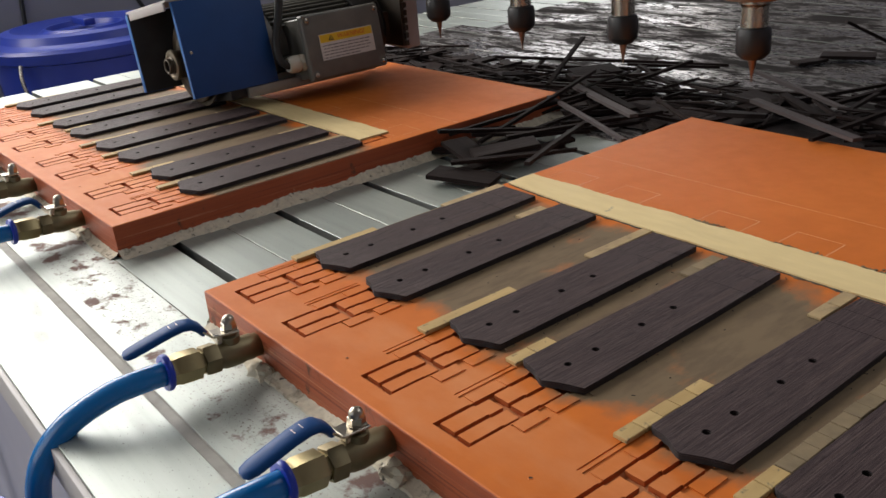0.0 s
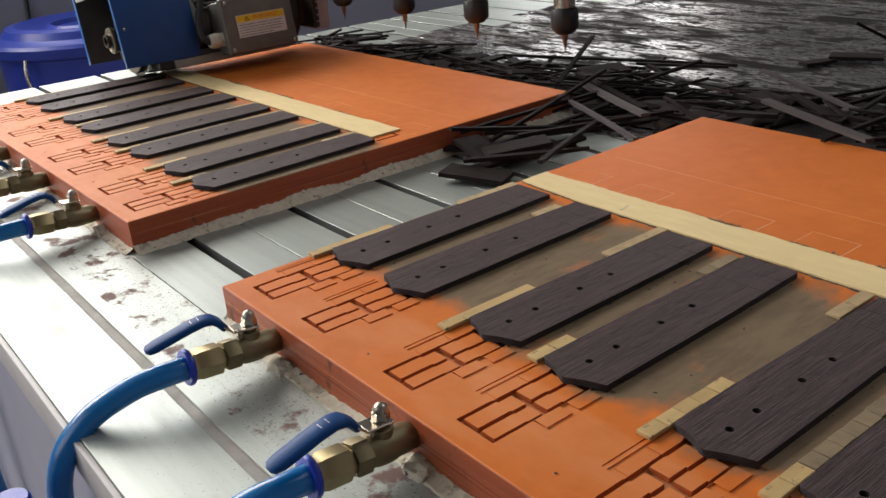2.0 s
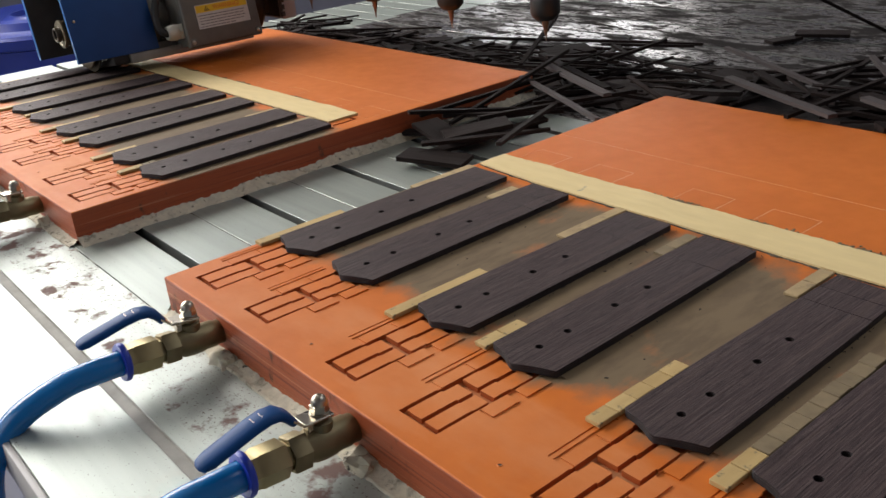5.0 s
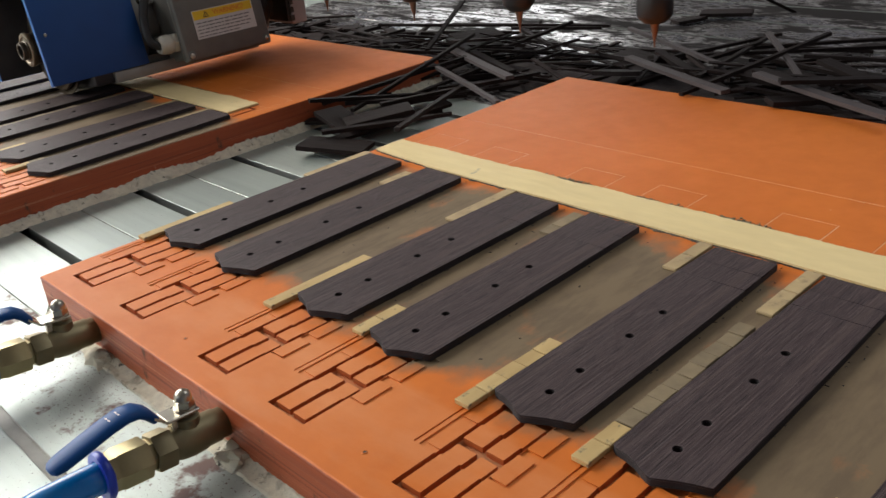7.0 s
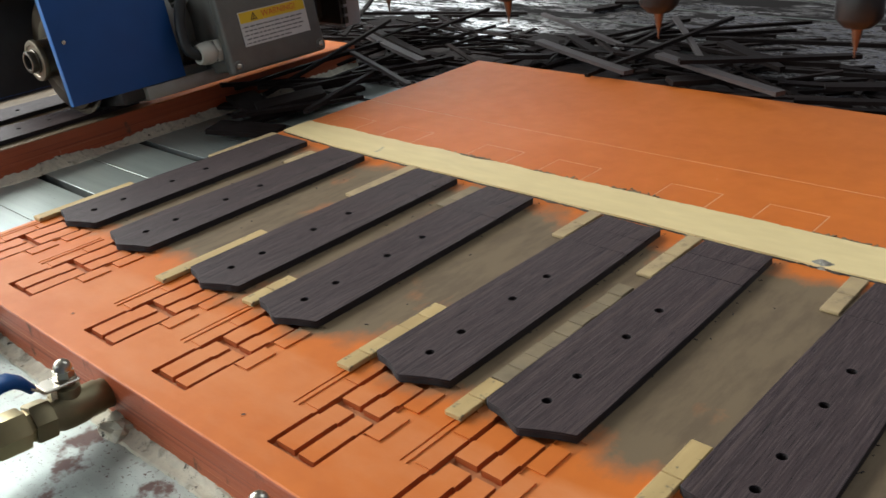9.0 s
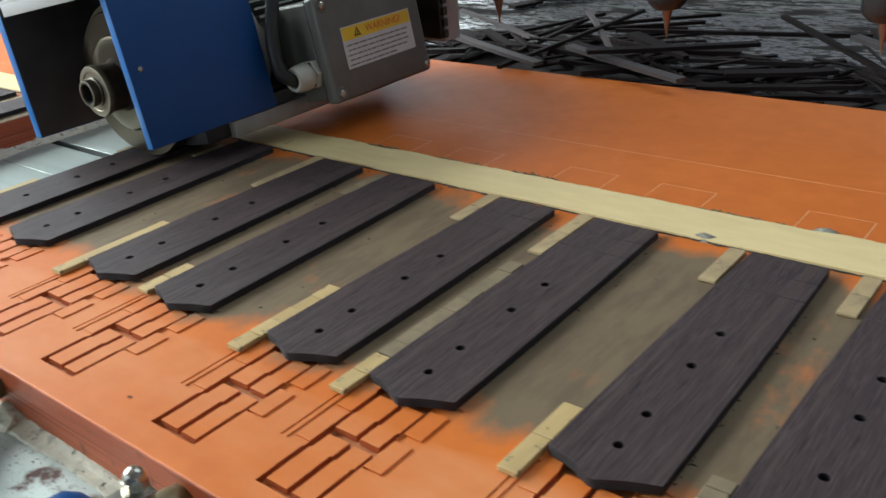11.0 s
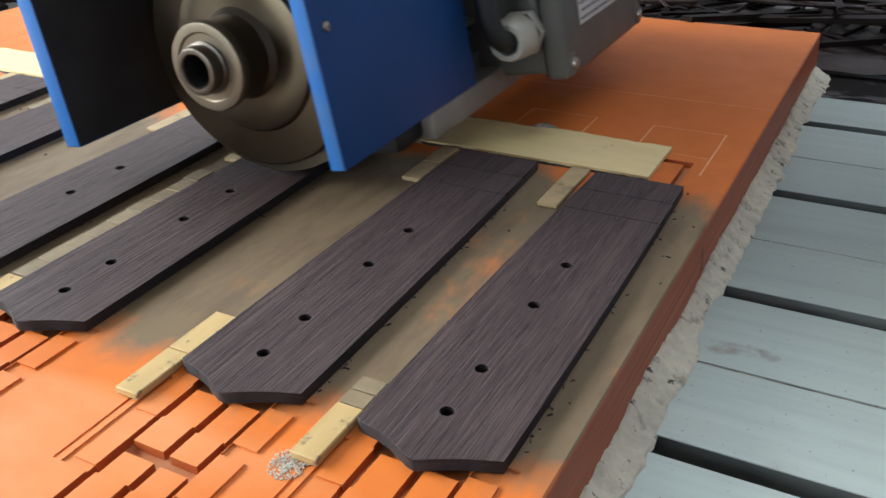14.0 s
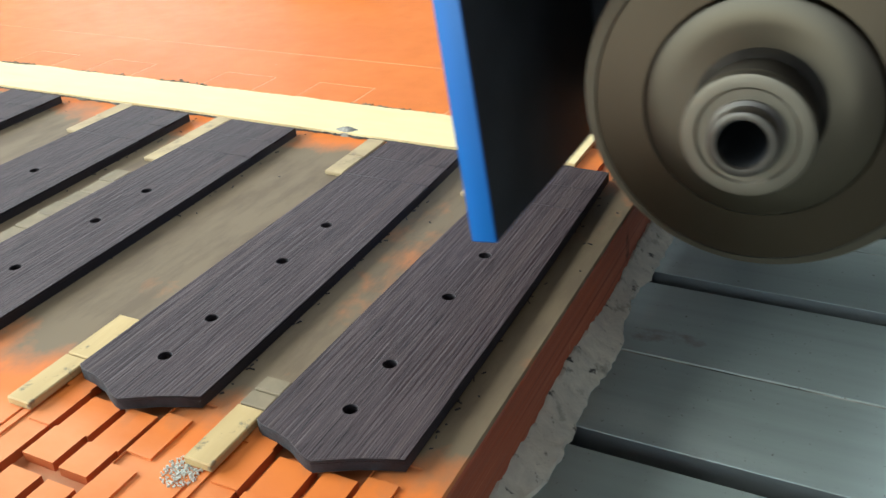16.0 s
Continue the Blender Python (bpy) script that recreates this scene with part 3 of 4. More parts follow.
def blank(m):
    holes = [ring(0, y, 0.0024) for y in HOLE_Y]
    front = [(-0.0240, -0.0146), (-0.0216, -0.0161), (-0.0155, -0.0171), (-0.0095, -0.0189), (-0.0050, -0.0214), (-0.0012, -0.0232), (0.0015, -0.0238), (0.0070, -0.0208), (0.0128, -0.0178), (0.0190, -0.0153), (0.0256, -0.0131)]
    k, high = 0.00013, TOP - PLATE
    cut1, cut2, end = 0.149, 0.170, 0.1905

    def edge(y):
        s = (y + 0.014) / 0.206
        return -0.0240 + 0.0036 * s**2.2, 0.0256 - 0.0037 * s**1.8

    def flank(y0, y1):
        """The two long edges bow slightly: up the right one, down the left one."""
        ys = [y0 + (y1 - y0) * i / 5 for i in range(6)]
        return [(edge(y)[1], y) for y in ys], [(edge(y)[0], y) for y in reversed(ys)]

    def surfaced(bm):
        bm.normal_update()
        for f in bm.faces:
            # tops in plain rosewood, all other faces in the shade-darkened one
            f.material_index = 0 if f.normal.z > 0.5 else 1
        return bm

    right, left = flank(-0.013, end)
    ob = link("wood_blank", surfaced(filled(front + right[1:] + left[:-1], holes, 0.0, 0.0033)), [ROSEWOOD, ROSE_SIDE_SHADE])
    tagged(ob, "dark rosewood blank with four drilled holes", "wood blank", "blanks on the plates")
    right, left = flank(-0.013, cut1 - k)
    part("drilled_face", surfaced(filled(front + right[1:] + left[:-1], holes, 0.0033, high, 0.00014)), [ROSEWOOD, ROSE_SIDE_SHADE], ob, smooth=False)
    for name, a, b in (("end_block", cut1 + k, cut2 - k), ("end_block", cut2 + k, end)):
        part(name, surfaced(filled([(edge(a)[0], a), (edge(a)[1], a), (edge(b)[1], b), (edge(b)[0], b)], [], 0.0033, high, 0.00014)), [ROSEWOOD, ROSE_SIDE_SHADE], ob, smooth=False)
    ob.matrix_world = m
    return ob


first = None
rng = random.Random(3)
for m in (M2, M1):
    for x in HOLE_X:
        at = m @ Matrix.Translation((x, rng.uniform(-0.0006, 0.0006), 0.00005)) @ Matrix.Rotation(radians(rng.uniform(-0.25, 0.25)), 4, "Z")
        if first is None:
            first = blank(at)
        else:
            copy_thing(first, at)

# ---- strips and shims on the plates ----


def veneer_strip(m, lumps=()):
    bm = bmesh.new()
    rng = random.Random(8)
    n, rows = 160, []
    for k in range(n + 1):
        s = k / n
        x = -0.2285 + s * 0.6255
        y0 = 0.199 + 0.0012 * noise.noise((s * 9, 0, 1)) + 0.0003 * rng.random() + 0.006 * max(0, 1 - s * 8)
        y1 = 0.2365 + 0.0034 * s + 0.0022 * noise.noise((s * 17, 5, 1)) + 0.0012 * rng.random()
        z = 0.0022 + 0.0006 * noise.noise((s * 8, 2, 9))
        rows.append([bm.verts.new(p) for p in ((x, y0, 0.0001), (x, y0, z), (x, (y0 + y1) / 2, z + 0.0003), (x, y1, z), (x, y1, 0.0001))])
    for a, c in zip(rows, rows[1:]):
        for k in range(4):
            bm.faces.new([a[k], c[k], c[k + 1], a[k + 1]])
    bm.faces.new(rows[0])
    bm.faces.new(rows[-1][::-1])
    ob = link("veneer_strip", bm, TAPE)
    # dark torn glue along the near edge, grey flakes along the far one
    bm = bmesh.new()
    rows = []
    for k in range(401):
        s = k / 400
        x = -0.2285 + s * 0.6255
        y1 = 0.1995 + 0.0012 * noise.noise((s * 9, 0, 1)) + 0.006 * max(0, 1 - s * 8)
        w = 0.0006 + 0.0022 * max(0, noise.noise((s * 60, 4, 2)) + 0.12) + 0.0007 * rng.random()
        rows.append([bm.verts.new(p) for p in ((x, y1 - w, 0.0001), (x, y1 - w * 0.7, 0.0005 + 0.0008 * rng.random()), (x, y1, 0.0009))])
    for a, c in zip(rows, rows[1:]):
        for k in range(2):
            bm.faces.new([a[k], c[k], c[k + 1], a[k + 1]])
    part("glue_line", bm, GLUE_DARK, ob, "dark torn glue along the edge", smooth=False)
    bm = bmesh.new()
    for _ in range(420):
        c = rng.choice((0.118, 0.118, 0.118, -0.03, 0.27, 0.05))
        x, y = c + rng.gauss(0, 0.012), 0.2380 + 0.0054 * (c + 0.2285) + abs(rng.gauss(0, 0.0022))
        w = rng.uniform(0.0003, 0.0011)
        f = box(bm, x - w, x + w, y - w * 0.7, y + w * 0.7, 0.00002, rng.uniform(0.0003, 0.0012))
        bmesh.ops.rotate(bm, verts=list({v for q in f for v in q.verts}), cent=(x, y, 0), matrix=Matrix.Rotation(rng.uniform(0, 3.1), 3, "Z"))
    tagged(part("glue_flakes", bm, SHIM_OLD, ob, smooth=False), "grey dried glue flakes behind the strip", kind="stuff")
    # lumps of grey filler on the strip
    for cx, cy, r in lumps:
        bm = bmesh.new()
        rings = []
        for i in range(7):
            q = i / 6
            rings.append([bm.verts.new((cx + r * q * (1 + 0.3 * noise.noise((math.cos(a) * 2, math.sin(a) * 2, cx * 40))) * math.cos(a), cy + 0.62 * r * q * (1 + 0.3 * noise.noise((math.cos(a) * 2, 7, math.sin(a) * 2))) * math.sin(a), 0.0030 * (1 - q**3) + 0.0007 * noise.noise((q * 9 * math.cos(a), q * 9 * math.sin(a), cx * 30)) * (q < 1) - 0.0001)) for a in (2 * math.pi * k / 26 for k in range(26))])
        for a, c in zip(rings, rings[1:]):
            for k in range(26):
                bm.faces.new([a[k], c[k], c[(k + 1) % 26], a[(k + 1) % 26]])
        bmesh.ops.remove_doubles(bm, verts=bm.verts, dist=0.00002)
        bmesh.ops.recalc_face_normals(bm, faces=bm.faces)
        part("filler", bm, FILLER, ob, "lump of rough grey filler")
    ob.matrix_world = m
    tagged(ob, "pale veneer strip with a torn edge behind the blanks", "strip", "veneer strips")


def shim(m, x, y0, y1, w, mat, cracks=0):
    high = 0.0030 if y0 < 0.1 else 0.0021
    ob = thing("shim", m @ Matrix.Translation((x, y0, 0.00005)), "weathered cracked wooden shim beside a blank" if mat is SHIM_OLD else "pale wooden shim beside a blank", "shim", "shims")
    n = max(cracks, 1)
    for k in range(n):
        a, b = (y1 - y0) * k / n, (y1 - y0) * (k + 1) / n - (0.00025 if cracks else 0)
        d = 0.0003 * math.sin(k * 2.1)
        bm = bmesh.new()
        box(bm, d, w + d, a, b, 0.0, high + 0.0003 * math.sin(k * 1.7), 0.0004, segments=1)
        part("slip", bm, mat, ob, smooth=False)


SHIMS = (
    (0, -0.032, 0.050, 0, 0), (0, 0.125, 0.196, 0, 0), (1, 0.150, 0.180, 0, 0),
    (2, -0.034, 0.050, 0, 0), (2, 0.1285, 0.198, 0, 0), (3, -0.020, 0.016, 0, 2), (3, 0.150, 0.190, 1, 3),
    (4, -0.033, 0.042, 0, 5), (4, 0.153, 0.197, 0, 2), (5, -0.031, 0.002, 0, 2), (5, 0.003, 0.118, 1, 9), (5, 0.136, 0.197, 0, 2),
    (6, -0.035, 0.016, 0, 2), (6, 0.153, 0.196, 0, 2), (7, -0.035, -0.009, 0, 0), (7, -0.0085, 0.006, 1, 2), (7, 0.153, 0.197, 0, 2),
)
for m in (M2, M1):
    veneer_strip(m, ((0.268, 0.2035, 0.0088), (0.325, 0.2435, 0.0085)) if m is M2 else ())
    for i, y0, y1, old, cracks in SHIMS:
        shim(m, HOLE_X[i] - 0.0352, y0, y1, 0.0100, SHIM_OLD if old else SHIM_DUSTY if y0 > 0.1 else SHIM, cracks)

# white glue crumbs at the foot of a shim
bm = bmesh.new()
rng = random.Random(14)
for _ in range(420):
    a, r = rng.uniform(0, 6.283), 0.0068 * rng.random() ** 0.7
    x, y, w = 0.3600 + r * math.cos(a) * 0.9, -0.0375 + r * math.sin(a), rng.uniform(0.00010, 0.00030)
    f = box(bm, x - w, x + w * 0.6, y - w * 0.7, y + w, 0.00002, rng.uniform(0.0002, 0.0007))
    bmesh.ops.rotate(bm, verts=list({v for q in f for v in q.verts}), cent=(x, y, 0), matrix=Matrix.Rotation(a, 3, "Z"))
crumbs = link("glue_crumbs", bm, NYLON)
crumbs.matrix_world = M2
tagged(crumbs, "white dried glue crumbs on the orange plate", "glue residue", kind="stuff")

# small dark chips on the plates and frayed along the blanks
bm = bmesh.new()
rng = random.Random(19)
for m in (M2, M1):
    for _ in range(190):
        x0 = rng.choice(HOLE_X)
        if rng.random() < 0.75:
            x, y = x0 + 0.0262 + abs(rng.gauss(0, 0.0012)), rng.uniform(-0.005, 0.195)
            x -= 0.0030 * (y + 0.01) / 0.2
        else:
            x, y = x0 + rng.uniform(0.027, 0.050), rng.uniform(0.0, 0.19)
        if x > PX1 - 0.002:
            continue
        L, w, h = rng.uniform(0.0003, 0.0011), rng.uniform(0.00012, 0.0003), rng.uniform(0.0002, 0.0005)
        f = box(bm, -L, L, -w, w, 0.00003, h)
        bmesh.ops.transform(bm, matrix=m @ pose(x, y, 0.0, 0, 0, rng.uniform(0, 180)), verts=list({v for q in f for v in q.verts}))
tagged(link("wood_chips", bm, ROSE_SIDE_SHADE), "tiny dark wood chips scattered on the plates", "wood chips", kind="stuff")

# ---- ball valves and hoses ----
AXIS = -0.0185  # height of the valve bodies' axis above the blanks' top


def ball_valve(m, turn=0.0):
    """Local y is the pipe's axis, away from the plate is -y; the origin lies at the plate's face on the axis."""
    v = thing("ball_valve", m, "brass ball valve with a blue lever on the plate edge", "valve", "ball valves")
    away = ALONG_Y.inverted()  # local z to -y
    bm = bmesh.new()
    lathe(bm, [(0, -0.004), (0.0085, -0.004), (0.0085, 0.004), (0.0092, 0.005), (0.0092, 0.012), (0.0100, 0.015), (0.0104, 0.021), (0.0100, 0.027), (0.0090, 0.030), (0.0090, 0.032)], away, 28)
    lathe(bm, [(0.0090, 0.031), (0.0108, 0.0315), (0.0112, 0.0325), (0.0112, 0.041), (0.0106, 0.042), (0.0085, 0.042)], away, 6, phase=0.3)
    lathe(bm, [(0.0068, 0.006), (0.0068, 0.013), (0.0045, 0.014), (0.0045, 0.018), (0, 0.018)], Matrix.Translation((0, -0.0205, 0)), 20)
    part("body", bm, BRASS_DARK, v, "dull brass body")
    bm = bmesh.new()
    lathe(bm, [(0.0085, 0.042), (0.0085, 0.044), (0.0106, 0.0445), (0.0112, 0.0455), (0.0112, 0.060), (0.0106, 0.061), (0.0104, 0.0628), (0.0104, 0.0655), (0.0085, 0.0655)], away, 6, phase=0.1)
    part("union_nut", bm, BRASS, v, "bright brass hexagon union")
    bm = bmesh.new()
    lathe(bm, [(0.0084, 0.064), (0.0120, 0.0655), (0.0127, 0.0665), (0.0127, 0.0685), (0.0120, 0.0695), (0.0084, 0.0695)], away, 30)
    part("release_collar", bm, COLLAR, v, "bright blue release collar")
    # the lever turns about the stem
    bm = bmesh.new()
    box(bm, -0.0062, 0.0062, -0.0335, -0.0150, 0.0175, 0.0192, 0.0005, segments=1)
    box(bm, -0.0028, 0.0028, -0.030, -0.0265, 0.0105, 0.0180, 0.0004, segments=1)
    vs = [bm.verts.new(p) for p in ((-0.0062, -0.0335, 0.0175), (0.0062, -0.0335, 0.0175), (0.0060, -0.043, 0.0255), (-0.0060, -0.043, 0.0255), (-0.0062, -0.0335, 0.0192), (0.0062, -0.0335, 0.0192), (0.0060, -0.043, 0.0272), (-0.0060, -0.043, 0.0272))]
    for q in ((0, 3, 2, 1), (4, 5, 6, 7), (0, 1, 5, 4), (1, 2, 6, 5), (3, 0, 4, 7), (2, 3, 7, 6)):
        bm.faces.new([vs[i] for i in q])
    lever = part("lever", bm, CHROME, v, "nickel steel lever plate", smooth=False)
    # dipped sleeve: a flat rounded section along a bent line
    bm = bmesh.new()
    path = [(-0.0385, 0.0215, 0.75), (-0.0425, 0.0265, 0.95), (-0.047, 0.0295, 1.0), (-0.053, 0.0298, 1.0), (-0.062, 0.0276, 0.98), (-0.075, 0.0232, 0.98), (-0.086, 0.0194, 0.95), (-0.0905, 0.0180, 0.75), (-0.0922, 0.0175, 0.35)]
    rings = []
    for i, (y, z, w) in enumerate(path):
        y2, z2 = path[min(i + 1, len(path) - 1)][:2]
        y1, z1 = path[max(i - 1, 0)][:2]
        d = Vector((0, y2 - y1, z2 - z1)).normalized()
        up = Vector((1, 0, 0)).cross(d)
        rings.append([bm.verts.new(Vector((0, y, z)) + Vector((1, 0, 0)) * (0.0073 * w * (abs(math.cos(a)) ** 0.6) * (1 if math.cos(a) >= 0 else -1)) + up * (0.0030 * min(1, w + 0.1) * math.sin(a))) for a in (2 * math.pi * k / 16 for k in range(16))])
    for a, b in zip(rings, rings[1:]):
        for k in range(16):
            bm.faces.new([a[k], a[(k + 1) % 16], b[(k + 1) % 16], b[k]])
    bm.faces.new(rings[0][::-1])
    bm.faces.new(rings[-1])
    sleeve = part("sleeve", bm, HANDLE, lever, "dark blue vinyl sleeve")
    bm = bmesh.new()
    for y, z in ((-0.056, 0.0318), (-0.061, 0.0306)):
        box(bm, -0.0022, 0.0022, y, y + 0.0014, z - 0.001, z + 0.0004)
    part("mark", bm, WHITE, sleeve, smooth=False)
    bm = bmesh.new()
    lathe(bm, [(0, 0.0190), (0.0058, 0.0190), (0.0058, 0.0200), (0.0046, 0.0202)], Matrix.Translation((0, -0.0205, -0.0015)), 24)
    lathe(bm, [(0.0053, 0.0200), (0.0053, 0.0240), (0.0046, 0.0246)], Matrix.Translation((0, -0.0205, -0.0015)), 6)
    lathe(bm, [(0.0046, 0.0240), (0.0045, 0.0266), (0.0034, 0.0287), (0.0017, 0.0297), (0, 0.0300)], Matrix.Translation((0, -0.0205, -0.0015)), 24)
    part("acorn_nut", bm, CHROME, v, "nickel acorn nut")
    lever.matrix_basis = Matrix.Translation((0, -0.0205, -0.0015)) @ Matrix.Rotation(radians(turn), 4, "Z") @ Matrix.Translation((0, 0.0205, 0))
    return v


def air_hose(points):
    bm = bmesh.new()
    tube(bm, points, 0.0083, 18)
    ob = link("air_hose", bm, HOSE, smooth=True)
    tagged(ob, "glossy blue air hose hanging over the bed edge", "hose", "air hoses")


VALVES = (-0.1490, 0.0113, 0.1765, 0.340)
for m in (M2, M1):
    for k, x in enumerate(VALVES):
        at = m @ Matrix.Translation((x, PY0, TOP - PLATE + AXIS))
        ball_valve(at @ Matrix.Rotation(radians(-5), 4, "X"), (-6, 2, 0, 3)[k])
        start = at @ Vector((0, -0.066, 0.0055))
        sx, sy, sz = start
        air_hose([(sx, sy, sz), (sx, sy - 0.018, sz + 0.001), (sx - 0.004, sy - 0.040, sz - 0.002), (sx - 0.012, sy - 0.068, sz - 0.016), (sx - 0.020, sy - 0.088, sz - 0.043), (sx - 0.024, sy - 0.096, sz - 0.085), (sx - 0.025, sy - 0.097, sz - 0.16), (sx - 0.022, sy - 0.094, sz - 0.30), (sx - 0.010, sy - 0.088, sz - 0.42)])
bm = bmesh.new()
lathe(bm, [(0, 0), (0.019, 0), (0.019, 2.6), (0, 2.6)], Matrix.Translation((-1.3, -0.283, 0.375)) @ Matrix.Rotation(radians(90), 4, "Y"), 24)
manifold = thing("air_manifold", Matrix(), "blue air manifold pipe along the bed side", "pipe")
part("pipe", bm, HANDLE, manifold)
for x in (-1.1, -0.4, 0.3, 1.0):
    bm = bmesh.new()
    box(bm, x - 0.01, x + 0.01, -0.283, -0.2495, 0.362, 0.388, 0.002)
    part("bracket", bm, STEEL_DARK, manifold)

# blue fitting with a brass ring beside the bed
fitting = thing("pipe_fitting", Matrix.Translation((-0.158, -0.300, 0.735)), "blue pipe fitting with a brass ring beside the bed", "pipe fitting")
bm = bmesh.new()
lathe(bm, [(0, -0.36), (0.011, -0.36), (0.011, -0.025), (0.0165, -0.022), (0.0175, -0.018), (0.0175, 0.004), (0.016, 0.006), (0.0105, 0.006)], Matrix(), 28)
part("pipe", bm, HANDLE, fitting)
bm = bmesh.new()
lathe(bm, [(0.010, 0.006), (0.0135, 0.006), (0.0140, 0.0075), (0.0140, 0.0145), (0.0125, 0.016), (0.009, 0.016)], Matrix(), 8)
part("brass_ring", bm, BRASS, fitting, "worn brass hexagon ring")
bm = bmesh.new()
lathe(bm, [(0.009, 0.015), (0.0095, 0.030), (0.0125, 0.031), (0.0125, 0.041), (0.011, 0.043), (0, 0.043)], Matrix(), 24)
part("cap", bm, COLLAR, fitting)

# ---- the moving head: saw, motor and four spindles on one carriage ----
# local origin: the blanks' top under the saw guard's outer cheek
head = thing("cutting_head", Matrix.Translation((-0.7256, 0.0214, TOP)), "blue guarded saw with grey motor and four spindles", "machine head")
CX, CZ, BX, BZ = -0.0717, 0.0654, -0.0732, 0.0632  # motor axis; blade axis
TILT = Matrix.Translation((CX, 0, CZ)) @ Matrix.Rotation(radians(-9.5), 4, "Y")


def hpart(name, bm, mat, parent=head, label="", smooth=True, tilt=True):
    if tilt:
        bmesh.ops.transform(bm, matrix=TILT, verts=bm.verts)
    return part(name, bm, mat, parent, label, smooth)


guard = new("guard")
guard.parent = head
guard["label"] = "blue painted saw guard open in front"


def cheek(bm, x_out, x_in, y0, y1, z0, z1, cut=0.0):
    """A guard cheek: outer face, front edge and lining; its lower rear corner is cut."""
    side = 1 if x_out > x_in else -1
    prof = [(y0, z0), (y1, z0 + cut), (y1, z1), (y0, z1)]
    a = [bm.verts.new((x_out, y, z)) for y, z in prof]
    b = [bm.verts.new((x_in, y, z)) for y, z in prof]
    faces = []
    for q, mi in ((a, 0), (b[::-1], 2)):
        faces.append(bm.faces.new(q))
        faces[-1].material_index = mi
    for k in range(4):
        f = bm.faces.new([a[k], b[k], b[(k + 1) % 4], a[(k + 1) % 4]])
        f.material_index = 1
    bmesh.ops.recalc_face_normals(bm, faces=bm.faces)
    bmesh.ops.bevel(bm, geom=bm.edges[:], offset=0.0006, segments=2, affect="EDGES", profile=0.5)


bm = bmesh.new()
cheek(bm, 0.065, 0.0572, 0.089, 0.212, -0.0484, 0.076)
hpart("cheek", bm, [GUARD, GUARD_EDGE, GUARD_IN], guard)
bm = bmesh.new()
cheek(bm, -0.0958, -0.0858, 0.080, 0.212, -0.0330, 0.0755)
bmesh.ops.rotate(bm, verts=bm.verts, cent=(-0.0945, 0, -0.033), matrix=Matrix.Rotation(radians(2.4), 3, "Y"))
hpart("cheek", bm, [GUARD, GUARD_EDGE, GUARD_IN], guard)
bm = bmesh.new()
box(bm, -0.0905, 0.065, 0.082, 0.212, 0.0765, 0.0792, 0.0006)
box(bm, -0.0770, 0.0570, 0.0805, 0.0835, 0.0665, 0.0763, 0.0005)
hpart("top_plate", bm, PALE, guard, "bare pale metal top of the guard")
bm = bmesh.new()
box(bm, -0.0863, 0.0570, 0.204, 0.212, -0.020, 0.0760)
hpart("back_plate", bm, GUARD_IN, guard, smooth=False)
bm = bmesh.new()
lathe(bm, [(0, 0), (0.0022, 0), (0.0020, 0.0008), (0.0011, 0.0012), (0, 0.0012)], Matrix.Translation((0.065, 0.0987, 0.0103)) @ Matrix.Rotation(radians(90), 4, "Y"), 14)
hpart("rivet", bm, CHROME, guard)

# the blade, on its own spin: local z is its axis, towards the front is +z
blade = new("saw_blade")
blade.parent = head
blade["label"] = "worn steel saw disc with brown rim"
FACE_FRONT = Matrix.Rotation(radians(90), 4, "X")  # local z to -y
bm = bmesh.new()
lathe(bm, [(0.0, -0.0006), (0.0612, -0.0006), (0.0622, -0.0008), (0.0625, 0.0), (0.0622, 0.0008), (0.0612, 0.0007), (0.050, 0.0007), (0, 0.0007)], Matrix(), 96)
bmesh.ops.transform(bm, matrix=FACE_FRONT, verts=bm.verts)
part("disc", bm, STEEL, blade, "thin worn steel saw disc")
bm = bmesh.new()
lathe(bm, [(0.0300, 0.0008), (0.0556, 0.0026), (0.0567, 0.0034), (0.0570, 0.0050), (0.0567, 0.0068), (0.0558, 0.0076), (0.0388, 0.0088), (0.0383, 0.0094)], Matrix(), 96, mat=1)
lathe(bm, [(0.0383, 0.0094), (0.0376, 0.0106), (0.0364, 0.0111), (0.0280, 0.0116), (0.0185, 0.0120)], Matrix(), 96, mat=0)
bmesh.ops.transform(bm, matrix=FACE_FRONT, verts=bm.verts)
part("stiffening_plate", bm, [STEEL, RIM], blade, "worn brown steel plate before the saw disc")
bm = bmesh.new()
lathe(bm, [(0.0215, 0.0118), (0.0205, 0.0130), (0.0190, 0.0150), (0.0188, 0.0285)], Matrix(), 64, mat=1)
lathe(bm, [(0.0188, 0.0285), (0.0200, 0.0295), (0.0204, 0.0310), (0.0204, 0.0330), (0.0198, 0.0343), (0.0186, 0.0346), (0.0158, 0.0346), (0.0150, 0.0338), (0.0100, 0.0338)], Matrix(), 64)
bmesh.ops.transform(bm, matrix=FACE_FRONT, verts=bm.verts)
part("clamp_flange", bm, [FLANGE, STEEL_DARK], blade, "worn pale steel clamping flange")
bm = bmesh.new()
lathe(bm, [(0.0118, 0.0330), (0.0118, 0.0350), (0.0104, 0.0356), (0.0104, 0.0374), (0.0109, 0.0378), (0.0109, 0.0400), (0.0104, 0.0414), (0.0096, 0.0418), (0.0080, 0.0416), (0.0075, 0.0405)], Matrix(), 48)
# bore lined in black, painting in the darkness inside the steel sleeve
lathe(bm, [(0.0075, 0.0405), (0.0072, 0.0385), (0.0070, 0.0020), (0, 0.0020)], Matrix(), 48, mat=1)
